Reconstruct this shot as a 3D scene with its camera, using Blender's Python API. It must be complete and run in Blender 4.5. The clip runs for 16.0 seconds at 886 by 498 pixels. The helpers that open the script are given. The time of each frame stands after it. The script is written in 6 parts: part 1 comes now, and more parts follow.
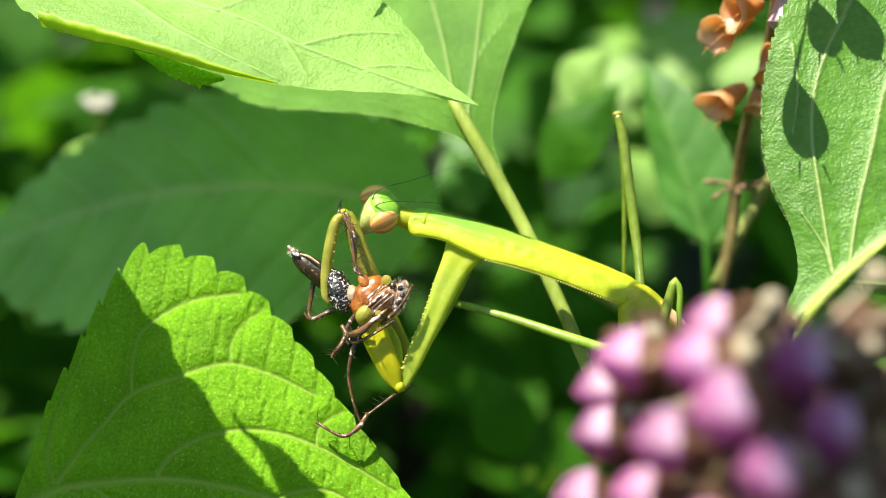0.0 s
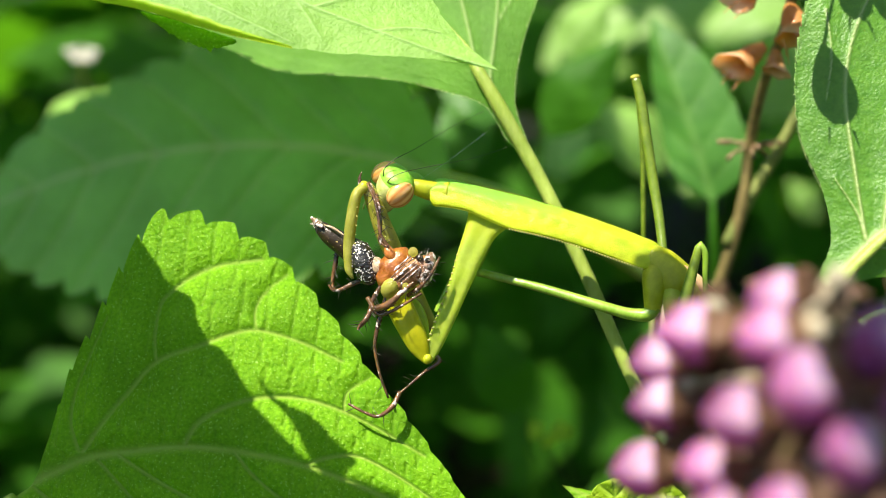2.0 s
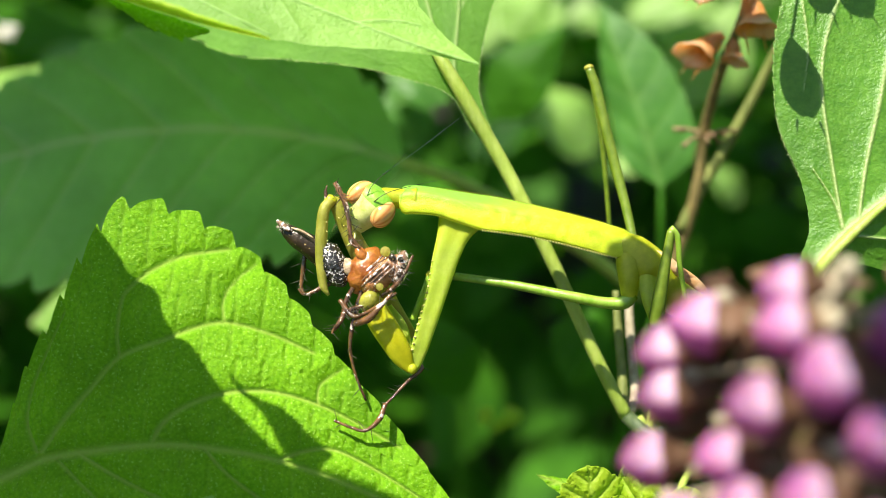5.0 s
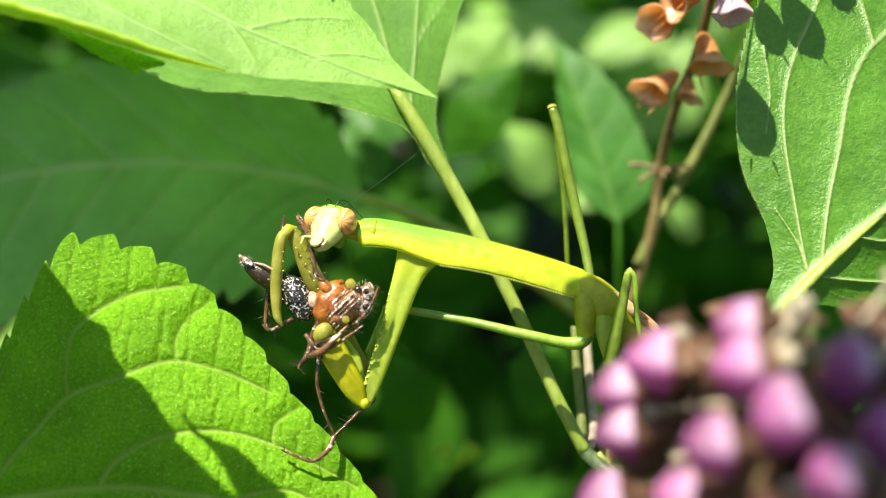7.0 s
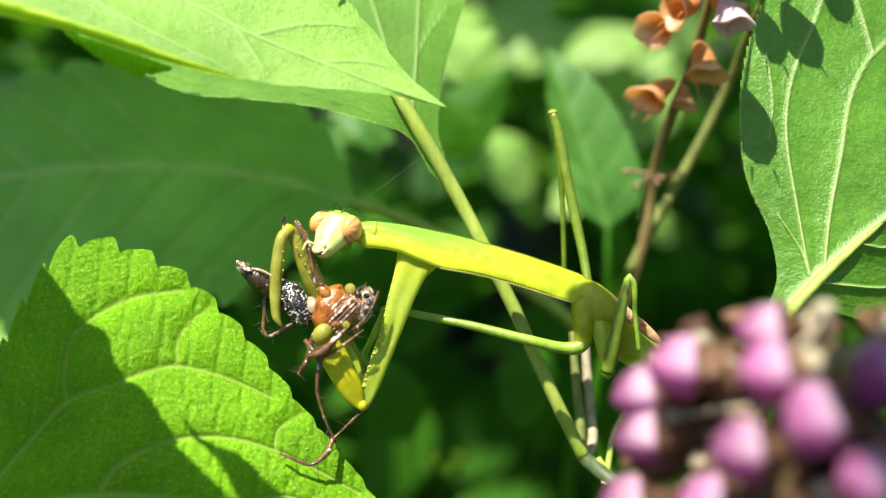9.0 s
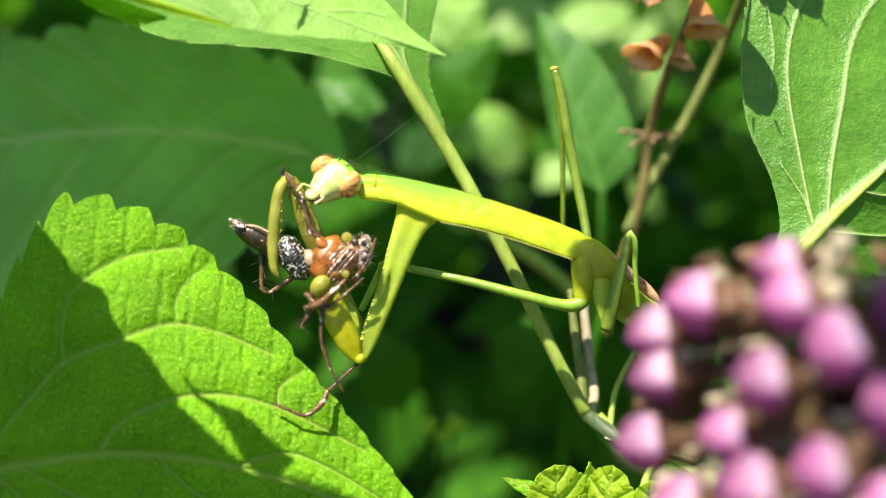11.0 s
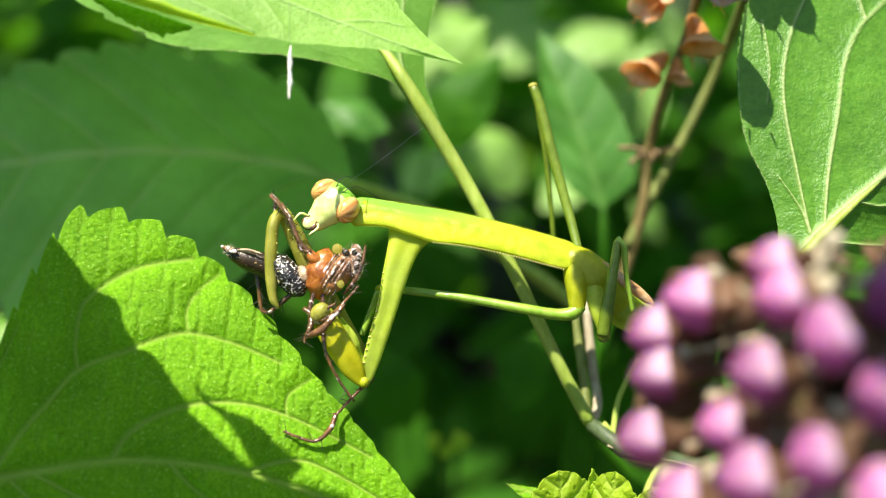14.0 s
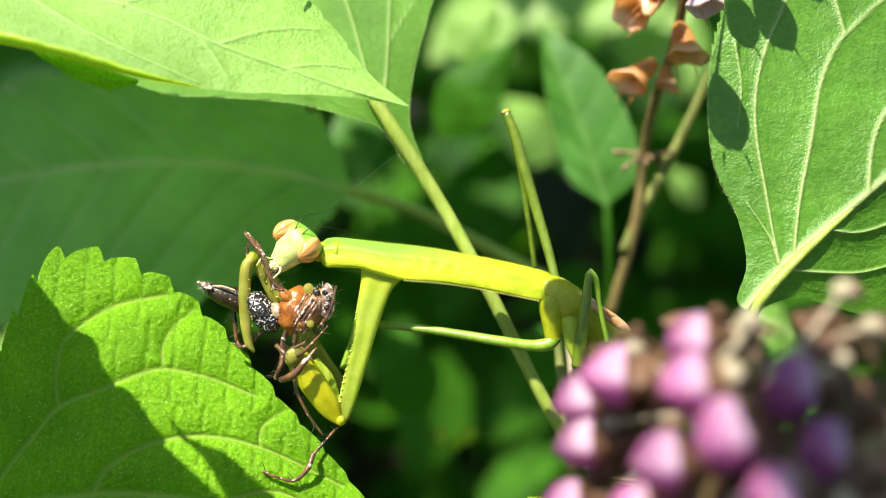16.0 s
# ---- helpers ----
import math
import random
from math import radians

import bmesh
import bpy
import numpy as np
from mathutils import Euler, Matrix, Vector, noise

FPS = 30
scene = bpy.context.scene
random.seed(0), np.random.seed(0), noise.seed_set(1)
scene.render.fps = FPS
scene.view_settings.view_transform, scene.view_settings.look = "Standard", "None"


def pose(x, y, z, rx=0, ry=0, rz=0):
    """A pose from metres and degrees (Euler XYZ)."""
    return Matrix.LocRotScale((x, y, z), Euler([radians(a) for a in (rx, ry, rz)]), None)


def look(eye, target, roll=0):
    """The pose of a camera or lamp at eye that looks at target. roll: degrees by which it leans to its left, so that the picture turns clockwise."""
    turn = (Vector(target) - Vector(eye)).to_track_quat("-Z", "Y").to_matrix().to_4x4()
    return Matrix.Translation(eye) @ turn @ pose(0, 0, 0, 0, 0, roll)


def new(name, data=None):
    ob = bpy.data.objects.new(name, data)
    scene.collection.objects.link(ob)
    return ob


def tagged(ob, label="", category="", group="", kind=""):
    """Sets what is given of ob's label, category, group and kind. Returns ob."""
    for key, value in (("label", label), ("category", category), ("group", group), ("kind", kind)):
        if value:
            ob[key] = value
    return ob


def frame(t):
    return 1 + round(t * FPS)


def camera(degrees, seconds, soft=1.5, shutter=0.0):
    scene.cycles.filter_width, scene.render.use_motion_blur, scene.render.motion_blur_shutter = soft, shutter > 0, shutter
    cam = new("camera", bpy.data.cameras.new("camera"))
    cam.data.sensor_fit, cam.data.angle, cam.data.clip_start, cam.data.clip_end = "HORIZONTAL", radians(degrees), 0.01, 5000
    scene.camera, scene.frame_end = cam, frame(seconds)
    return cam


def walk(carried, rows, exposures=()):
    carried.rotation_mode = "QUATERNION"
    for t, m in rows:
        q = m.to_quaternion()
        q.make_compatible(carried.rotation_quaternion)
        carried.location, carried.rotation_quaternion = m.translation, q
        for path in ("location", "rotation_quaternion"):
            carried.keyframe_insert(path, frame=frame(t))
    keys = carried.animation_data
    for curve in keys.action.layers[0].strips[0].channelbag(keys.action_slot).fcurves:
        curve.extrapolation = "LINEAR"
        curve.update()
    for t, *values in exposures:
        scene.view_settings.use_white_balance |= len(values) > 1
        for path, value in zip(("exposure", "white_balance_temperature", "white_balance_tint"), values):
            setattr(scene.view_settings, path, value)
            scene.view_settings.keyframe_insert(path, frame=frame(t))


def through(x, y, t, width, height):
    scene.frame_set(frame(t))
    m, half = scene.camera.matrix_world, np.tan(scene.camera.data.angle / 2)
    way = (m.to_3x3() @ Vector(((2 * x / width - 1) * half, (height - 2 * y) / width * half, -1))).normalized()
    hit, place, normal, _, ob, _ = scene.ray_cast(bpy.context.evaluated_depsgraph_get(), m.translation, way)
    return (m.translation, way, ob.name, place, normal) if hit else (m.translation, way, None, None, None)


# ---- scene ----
cam = camera(50, 16.0, soft=0.55)
cam.data.dof.use_dof = True
cam.data.dof.focus_distance = 0.104
cam.data.dof.aperture_fstop = 10.8
walk(cam, [
    (0.0, pose(0.01418, -0.00183, 0.44737, 72.615, 2.934, 9.741)),
    (0.5, pose(0.01693, -0.00036, 0.44793, 71.087, 3.535, 11.883)),
    (1.0, pose(0.00954, -0.00033, 0.45050, 69.975, 2.634, 9.226)),
    (1.5, pose(0.00714, -0.00027, 0.45030, 68.971, 1.783, 6.931)),
    (2.0, pose(0.00732, -0.00152, 0.44943, 69.301, 2.561, 7.679)),
    (2.5, pose(0.00494, -0.00202, 0.44994, 68.444, 2.808, 6.443)),
    (3.0, pose(0.00133, -0.00127, 0.44889, 67.881, 1.605, 5.309)),
    (3.5, pose(-0.00113, -0.00050, 0.44951, 67.389, 1.088, 2.958)),
    (4.0, pose(-0.00041, -0.00034, 0.45053, 67.676, 0.857, 2.851)),
    (6.3, pose(-0.00004, -0.00118, 0.44908, 69.137, 0.743, 1.603)),
    (6.5, pose(0.00004, -0.00083, 0.44913, 69.598, 0.709, 1.763)),
    (7.0, pose(-0.00000, 0.00010, 0.44996, 70.004, 0.012, 0.033)),
    (7.5, pose(-0.00134, 0.00016, 0.45106, 69.901, -0.503, -0.793)),
    (8.0, pose(-0.00226, -0.00001, 0.45195, 70.293, -0.865, -1.323)),
    (8.5, pose(-0.00302, 0.00001, 0.45048, 70.843, -0.770, -1.611)),
    (9.0, pose(-0.00425, 0.00035, 0.44975, 70.374, -1.016, -1.852)),
    (9.2, pose(-0.00428, 0.00033, 0.44936, 70.184, -1.103, -2.164)),
    (11.3, pose(-0.00671, 0.00022, 0.44503, 69.585, -0.934, -3.343)),
    (11.5, pose(-0.00580, -0.00060, 0.44414, 70.065, -1.270, -3.155)),
    (12.0, pose(-0.01131, -0.00009, 0.44213, 70.222, -1.188, -4.424)),
    (12.5, pose(-0.01342, 0.00081, 0.44128, 71.338, -1.599, -5.290)),
    (13.0, pose(-0.01102, 0.00022, 0.44395, 70.722, -2.224, -4.691)),
    (13.5, pose(-0.00762, -0.00228, 0.44251, 71.618, 0.164, -3.629)),
    (14.0, pose(-0.00690, -0.00262, 0.44494, 71.353, -0.424, -3.178)),
    (14.5, pose(-0.00835, -0.00256, 0.44542, 71.504, -0.288, -3.806)),
    (15.0, pose(-0.00404, -0.00255, 0.44441, 72.026, -0.185, -3.140)),
    (15.5, pose(-0.00015, 0.00174, 0.45231, 70.120, 0.697, -2.768)),
    (16.0, pose(0.00453, 0.00024, 0.45468, 67.660, 1.948, 0.427)),
])

# ---- light ----
# The plan is in millimetres: x to the right, y away from the first viewpoint, z up, leaning
# forward by 20 degrees, with its origin 0.45 m above the ground.
VIEW = pose(0, 0, 0.45, -20, 0, 0)
SUN_PLAN = Vector((-0.30, -0.50, 0.81)).normalized()
SUN_DIR = (VIEW.to_3x3() @ SUN_PLAN).normalized()

world = bpy.data.worlds.new("world")
scene.world = world
world.use_nodes = True
wn = world.node_tree
sky = wn.nodes.new("ShaderNodeTexSky")
sky.sky_type = "NISHITA"
sky.sun_disc = False
sky.sun_elevation = math.asin(SUN_DIR.z)
sky.sun_rotation = math.atan2(SUN_DIR.x, SUN_DIR.y)
wn.links.new(sky.outputs[0], wn.nodes["Background"].inputs["Color"])
wn.nodes["Background"].inputs["Strength"].default_value = 0.08

sun = new("sun", bpy.data.lights.new("sun", "SUN"))
sun.data.energy = 5.0
sun.data.angle = radians(0.53)
sun.data.color = (1.0, 0.93, 0.80)
sun.matrix_world = look(SUN_DIR * 3, (0, 0, 0))
scene.view_settings.exposure = 1.12


# ---- materials ----
def ramp(nt, fac, stops):
    n = nt.nodes.new("ShaderNodeValToRGB")
    while len(n.color_ramp.elements) < len(stops):
        n.color_ramp.elements.new(0.5)
    for e, (p, c) in zip(n.color_ramp.elements, stops):
        e.position, e.color = p, (*c, 1)
    nt.links.new(fac, n.inputs[0])
    return n.outputs[0]


def noise_node(nt, scale, detail=4, rough=0.6, stretch=(1, 1, 1)):
    co = nt.nodes.new("ShaderNodeTexCoord")
    mp = nt.nodes.new("ShaderNodeMapping")
    mp.inputs["Scale"].default_value = stretch
    n = nt.nodes.new("ShaderNodeTexNoise")
    n.inputs["Scale"].default_value = scale
    n.inputs["Detail"].default_value = detail
    n.inputs["Roughness"].default_value = rough
    nt.links.new(co.outputs["Object"], mp.inputs[0])
    nt.links.new(mp.outputs[0], n.inputs["Vector"])
    return n.outputs["Fac"]


def blend(nt, fac, a, b, how="MIX"):
    n = nt.nodes.new("ShaderNodeMix")
    n.data_type, n.blend_type = "RGBA", how
    for slot, value in ((0, fac), (6, a), (7, b)):
        if isinstance(value, (int, float)):
            n.inputs[slot].default_value = value
        elif isinstance(value, tuple):
            n.inputs[slot].default_value = (*value, 1)
        else:
            nt.links.new(value, n.inputs[slot])
    return n.outputs[2]


def tissue(name, dark, light, rough=0.45, scale=900, through=0.0, through_color=None, bump=0.15, bump_scale=6000,
           spots=None, vein=None, soft=0.0, gloss=0.5, patch=120, metal=0.0, stretch=(1, 1, 1), by_piece=0.0, cells=0):
    """Living tissue and other natural stuff: two scales of colour, fine relief, light that passes through."""
    m = bpy.data.materials.new(name)
    m.use_nodes = True
    nt = m.node_tree
    b = nt.nodes["Principled BSDF"]
    fine = noise_node(nt, scale, 5, 0.65, stretch)
    wide = noise_node(nt, patch, 3)
    col = ramp(nt, fine, [(0.32, dark), (0.68, light)])
    shade = ramp(nt, wide, [(0.3, (0.72, 0.74, 0.7)), (0.7, (1.18, 1.15, 1.1))])
    col = blend(nt, 1.0, col, shade, "MULTIPLY")
    if by_piece:
        info = nt.nodes.new("ShaderNodeObjectInfo")
        tone = ramp(nt, info.outputs["Random"], [(0.0, (1 - by_piece,) * 3), (1.0, (1 + by_piece,) * 3)])
        col = blend(nt, 1.0, col, tone, "MULTIPLY")
    if vein:
        at = nt.nodes.new("ShaderNodeAttribute")
        at.attribute_name = "vein"
        col = blend(nt, at.outputs["Fac"], col, vein)
    if spots:
        spot_scale, edge, spot_color = spots
        sp = noise_node(nt, spot_scale, 2, 0.5)
        mask = ramp(nt, sp, [(edge, (0, 0, 0)), (edge + 0.04, (1, 1, 1))])
        col = blend(nt, mask, col, spot_color)
    nt.links.new(col, b.inputs["Base Color"])
    b.inputs["Roughness"].default_value = rough
    b.inputs["Specular IOR Level"].default_value = gloss
    b.inputs["Metallic"].default_value = metal
    if soft:
        b.inputs["Subsurface Weight"].default_value = soft
        b.inputs["Subsurface Radius"].default_value = (1.0, 1.0, 0.35)
        b.inputs["Subsurface Scale"].default_value = 0.0008
    relief = noise_node(nt, bump_scale, 3)
    bp = nt.nodes.new("ShaderNodeBump")
    bp.inputs["Strength"].default_value = bump
    bp.inputs["Distance"].default_value = 0.0002
    if cells:
        co = nt.nodes.new("ShaderNodeTexCoord")
        vo = nt.nodes.new("ShaderNodeTexVoronoi")
        vo.feature = "SMOOTH_F1"
        vo.inputs["Scale"].default_value = cells
        nt.links.new(co.outputs["Object"], vo.inputs["Vector"])
        both = nt.nodes.new("ShaderNodeMath")
        both.operation = "SUBTRACT"
        nt.links.new(relief, both.inputs[0])
        nt.links.new(vo.outputs["Distance"], both.inputs[1])
        relief = both.outputs[0]
        bp.inputs["Distance"].default_value = 0.0004
    nt.links.new(relief, bp.inputs["Height"])
    nt.links.new(bp.outputs[0], b.inputs["Normal"])
    if through:
        tr = nt.nodes.new("ShaderNodeBsdfTranslucent")
        nt.links.new(blend(nt, 1.0, col, through_color or light, "MULTIPLY") if not through_color else
                     blend(nt, 0.75, col, through_color), tr.inputs["Color"])
        mix = nt.nodes.new("ShaderNodeMixShader")
        mix.inputs[0].default_value = through
        nt.links.new(b.outputs[0], mix.inputs[1])
        nt.links.new(tr.outputs[0], mix.inputs[2])
        nt.links.new(mix.outputs[0], nt.nodes["Material Output"].inputs["Surface"])
    return m


# The fine speckle paints glints of the leaf's hairs into the colour.
LEAF = tissue("leaf_upper", (0.115, 0.36, 0.003), (0.29, 0.62, 0.016), 0.38, 2600, 0.38, (0.25, 0.57, 0.003), 0.5, 6000, vein=(0.40, 0.56, 0.09), gloss=0.14, cells=2000, spots=(3600, 0.635, (0.38, 0.66, 0.08)))
LEAF_PALE = tissue("leaf_pale", (0.26, 0.52, 0.085), (0.36, 0.62, 0.14), 0.48, 1800, 0.45, (0.46, 0.76, 0.10), 0.3, 5500, vein=(0.42, 0.66, 0.20), gloss=0.35, cells=3000, spots=(240, 0.79, (0.2, 0.12, 0.05)), patch=70)
LEAF_GREY = tissue("leaf_grey_green", (0.072, 0.225, 0.016), (0.135, 0.325, 0.030), 0.40, 1500, 0.32, (0.26, 0.54, 0.03), 0.25, 5000, vein=(0.45, 0.57, 0.21), gloss=0.45, cells=3000, patch=110, spots=(330, 0.80, (0.05, 0.04, 0.02)))
LEAF_DOWNY = tissue("leaf_downy", (0.11, 0.29, 0.03), (0.16, 0.36, 0.05), 0.6, 1500, 0.4, (0.30, 0.56, 0.03), 0.25, 5200, vein=(0.34, 0.48, 0.16), gloss=0.25, cells=2600)
LEAF_DEEP = tissue("leaf_deep", (0.20, 0.47, 0.08), (0.28, 0.57, 0.12), 0.45, 500, 0.35, (0.40, 0.72, 0.10), 0.25, 3000, vein=(0.52, 0.62, 0.26), gloss=0.35, cells=500, patch=60)
LEAF_BLUE = tissue("leaf_blue_green", (0.05, 0.185, 0.022), (0.08, 0.235, 0.034), 0.45, 700, 0.3, (0.15, 0.38, 0.04), 0.25, 3000, vein=(0.13, 0.29, 0.06), gloss=0.4)
LEAF_YOUNG = tissue("leaf_young", (0.34, 0.56, 0.015), (0.50, 0.68, 0.03), 0.5, 900, 0.5, (0.65, 0.9, 0.03), 0.4, 4000, vein=(0.46, 0.64, 0.06), cells=1800)
LEAF_SOFT = tissue("leaf_soft", (0.17, 0.36, 0.06), (0.30, 0.50, 0.13), 0.5, 300, 0.4, (0.40, 0.64, 0.10), 0.2, 2000, vein=(0.40, 0.55, 0.22), gloss=0.35, patch=40)
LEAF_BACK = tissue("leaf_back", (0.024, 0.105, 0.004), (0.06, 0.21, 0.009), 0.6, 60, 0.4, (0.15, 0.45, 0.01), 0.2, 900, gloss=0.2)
MARGIN = tissue("leaf_margin", (0.30, 0.54, 0.006), (0.50, 0.70, 0.02), 0.5, 700, 0.4, (0.7, 0.9, 0.05))
STALK = tissue("stalk_green", (0.26, 0.37, 0.04), (0.42, 0.52, 0.11), 0.5, 900, 0.0, None, 0.4, 4000, stretch=(1, 1, 0.3), soft=0.2)
STALK_DULL = tissue("stalk_dull", (0.12, 0.15, 0.03), (0.24, 0.27, 0.075), 0.55, 900, 0.0, None, 0.4, 4000, stretch=(1, 1, 0.3))
STEM_PALE = tissue("stem_pale", (0.34, 0.28, 0.18), (0.55, 0.48, 0.36), 0.6, 900, 0.0, None, 0.4, 4000)
STEM_OLIVE = tissue("stem_olive", (0.13, 0.10, 0.035), (0.26, 0.20, 0.07), 0.6, 900, 0.0, None, 0.4, 4000)
STEM_PURPLE = tissue("stem_purple", (0.16, 0.09, 0.06), (0.30, 0.20, 0.10), 0.6, 900, 0.0, None, 0.4, 4000)
LIME = tissue("mantis_lime", (0.52, 0.64, 0.012), (0.70, 0.80, 0.05), 0.38, 600, 0.22, (0.82, 0.92, 0.05), 0.4, 5500, soft=0.4, vein=(0.24, 0.56, 0.06), patch=260, gloss=0.45)
LIME_TOP = tissue("mantis_crown", (0.17, 0.45, 0.03), (0.30, 0.56, 0.06), 0.36, 1300, 0.0, None, 0.35, 5200, soft=0.3)
LIME_GREEN = tissue("mantis_green", (0.22, 0.42, 0.025), (0.36, 0.54, 0.07), 0.26, 1200, 0.15, (0.5, 0.7, 0.06), 0.3, 7000, soft=0.2, gloss=0.8, stretch=(1, 1, 0.4))
LIME_YELLOW = tissue("mantis_yellow", (0.40, 0.46, 0.010), (0.56, 0.60, 0.03), 0.36, 1100, 0.3, (0.8, 0.82, 0.05), 0.3, 5000, soft=0.25, patch=260)
LIME_OLIVE = tissue("mantis_olive", (0.30, 0.31, 0.03), (0.50, 0.49, 0.10), 0.28, 700, 0.3, (0.65, 0.62, 0.10), 0.5, 4000, soft=0.3, patch=300)
LEG_GREEN = tissue("mantis_leg_green", (0.13, 0.21, 0.012), (0.22, 0.31, 0.03), 0.3, 1200, 0.1, (0.4, 0.5, 0.04), 0.3, 6000, soft=0.15, gloss=0.7)
# The duller coxa green has some of the body's shade mixed in.
LIME_COXA_SHADED = tissue("mantis_coxa_shaded", (0.40, 0.54, 0.04), (0.55, 0.66, 0.10), 0.45, 800, 0.4, (0.70, 0.86, 0.10), 0.3, 6000, soft=0.5, patch=350, vein=(0.62, 0.70, 0.03), gloss=0.35)
LIME_YELLOW_DEEP = tissue("mantis_femur", (0.50, 0.52, 0.008), (0.68, 0.66, 0.02), 0.3, 900, 0.35, (0.9, 0.86, 0.03), 0.3, 5000, soft=0.3, patch=260, vein=(0.36, 0.46, 0.03))
WING_DARK = tissue("thorax_brown", (0.16, 0.09, 0.03), (0.40, 0.25, 0.10), 0.35, 1200)
DENTICLE = tissue("denticle", (0.6, 0.55, 0.12), (0.75, 0.7, 0.25), 0.4, 2000)
FACE = tissue("mantis_face", (0.58, 0.69, 0.15), (0.82, 0.85, 0.40), 0.2, 1100, soft=0.25, patch=420, gloss=0.9)
WING = tissue("wing_bud", (0.60, 0.30, 0.10), (0.86, 0.62, 0.38), 0.4, 700, 0.2, (0.9, 0.6, 0.35), 0.4, 3000, spots=(500, 0.62, (0.3, 0.14, 0.05)))
DARK_THREAD = tissue("antenna_dark", (0.03, 0.03, 0.02), (0.07, 0.06, 0.03), 0.5)
SILK = tissue("silk", (0.6, 0.6, 0.58), (0.8, 0.8, 0.78), 0.3)
THREAD_GLINT = tissue("thread_glint_white", (0.84, 0.78, 0.72), (0.95, 0.93, 0.9), 0.25, 1500)
CHITIN = tissue("spider_black", (0.010, 0.009, 0.008), (0.035, 0.028, 0.02), 0.2, 1500, 0.0, None, 0.6, 3500, spots=(3300, 0.575, (0.68, 0.64, 0.60)), gloss=0.9)
CHITIN_GOLD = tissue("spider_gold", (0.006, 0.005, 0.004), (0.04, 0.025, 0.01), 0.3, 900, 0.0, None, 0.5, 3500, spots=(2600, 0.66, (0.46, 0.32, 0.12)), gloss=0.5)
CARAPACE = tissue("spider_orange", (0.24, 0.06, 0.010), (0.64, 0.25, 0.05), 0.18, 700, 0.25, (0.8, 0.32, 0.05), 0.8, 2000, soft=0.2, gloss=0.9, patch=500)
CARAPACE_RUST = tissue("spider_rust", (0.30, 0.11, 0.03), (0.62, 0.30, 0.12), 0.2, 1100, 0.0, None, 0.9, 2400, gloss=0.9, patch=600)
CARAPACE_GREY = tissue("spider_grey", (0.10, 0.05, 0.03), (0.46, 0.27, 0.17), 0.2, 1250, 0.0, None, 0.9, 2600, gloss=1.0, patch=500, spots=(2000, 0.54, (0.85, 0.76, 0.74)))
SPIDER_LEG = tissue("spider_leg", (0.015, 0.008, 0.005), (0.22, 0.10, 0.035), 0.18, 600, 0.0, None, 0.6, 2600, gloss=1.0, spots=(1100, 0.62, (0.60, 0.48, 0.42)), patch=400)
SPIDER_CREAM = tissue("spider_cream", (0.20, 0.11, 0.05), (0.72, 0.55, 0.38), 0.35, 1600, 0.0, None, 0.6, 4000)
DOWN = tissue("plant_down", (0.5, 0.65, 0.2), (0.75, 0.85, 0.45), 0.5, 400, 0.6, (0.85, 0.95, 0.5))
FUR = tissue("spider_fur", (0.25, 0.2, 0.15), (0.7, 0.62, 0.52), 0.4, 400)
AMBER = tissue("amber_fluid", (0.40, 0.36, 0.10), (0.55, 0.50, 0.20), 0.05, 900, 0.75, (0.8, 0.78, 0.3), 0.05)
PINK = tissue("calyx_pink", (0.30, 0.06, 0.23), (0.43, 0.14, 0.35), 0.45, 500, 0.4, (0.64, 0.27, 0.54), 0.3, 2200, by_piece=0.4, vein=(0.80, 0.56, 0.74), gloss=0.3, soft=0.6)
CALYX_BROWN = tissue("calyx_body", (0.14, 0.075, 0.045), (0.30, 0.175, 0.11), 0.55, 420, 0.4, (0.38, 0.22, 0.14), 0.4, 2500, by_piece=0.35)
GLINT_WHITE = tissue("glint_white", (0.62, 0.58, 0.50), (0.80, 0.78, 0.72), 0.4, 500, 0.4, (0.85, 0.82, 0.75))
PETAL = tissue("petal_pale", (0.72, 0.5, 0.62), (0.85, 0.72, 0.78), 0.4, 500, 0.4, (0.9, 0.75, 0.85))
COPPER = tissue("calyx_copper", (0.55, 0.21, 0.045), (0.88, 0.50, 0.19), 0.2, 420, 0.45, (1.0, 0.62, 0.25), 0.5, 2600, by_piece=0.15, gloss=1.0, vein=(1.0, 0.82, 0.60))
STEM_DARK = tissue("stem_dark_green", (0.035, 0.06, 0.022), (0.085, 0.12, 0.05), 0.5, 900, 0.0, None, 0.4, 4000)
SOIL = tissue("soil", (0.008, 0.005, 0.003), (0.03, 0.020, 0.013), 0.9, 90, bump=0.8, bump_scale=300, patch=9)
LITTER = tissue("dead_leaf", (0.03, 0.018, 0.010), (0.08, 0.05, 0.03), 0.7, 120, by_piece=0.4)


# ---- building helpers ----
def thing(name, at, label, category, group=""):
    """An empty at a place of the plan; its parts are given in plan millimetres too."""
    ob = new(name)
    ob.empty_display_size = 0.002
    ob.matrix_world = VIEW @ Matrix.Translation(Vector(at) * 0.001)
    ob["at"] = list(at)
    return tagged(ob, label, category, group)


def home(ob):
    while ob.parent and "at" not in ob:
        ob = ob.parent
    return Vector(ob["at"]) if "at" in ob else Vector((0, 0, 0))


def put(name, verts, faces, material, parent, label="", vein=None, flat=False):
    base = home(parent)
    me = bpy.data.meshes.new(name)
    me.from_pydata([((x - base.x) * 0.001, (y - base.y) * 0.001, (z - base.z) * 0.001) for x, y, z in verts], [], faces)
    if vein is not None:
        me.attributes.new("vein", "FLOAT", "POINT").data.foreach_set("value", vein)
    me.materials.append(material)
    me.shade_flat() if flat else me.shade_smooth()
    ob = new(name, me)
    ob.parent = parent
    return tagged(ob, label) if label else ob


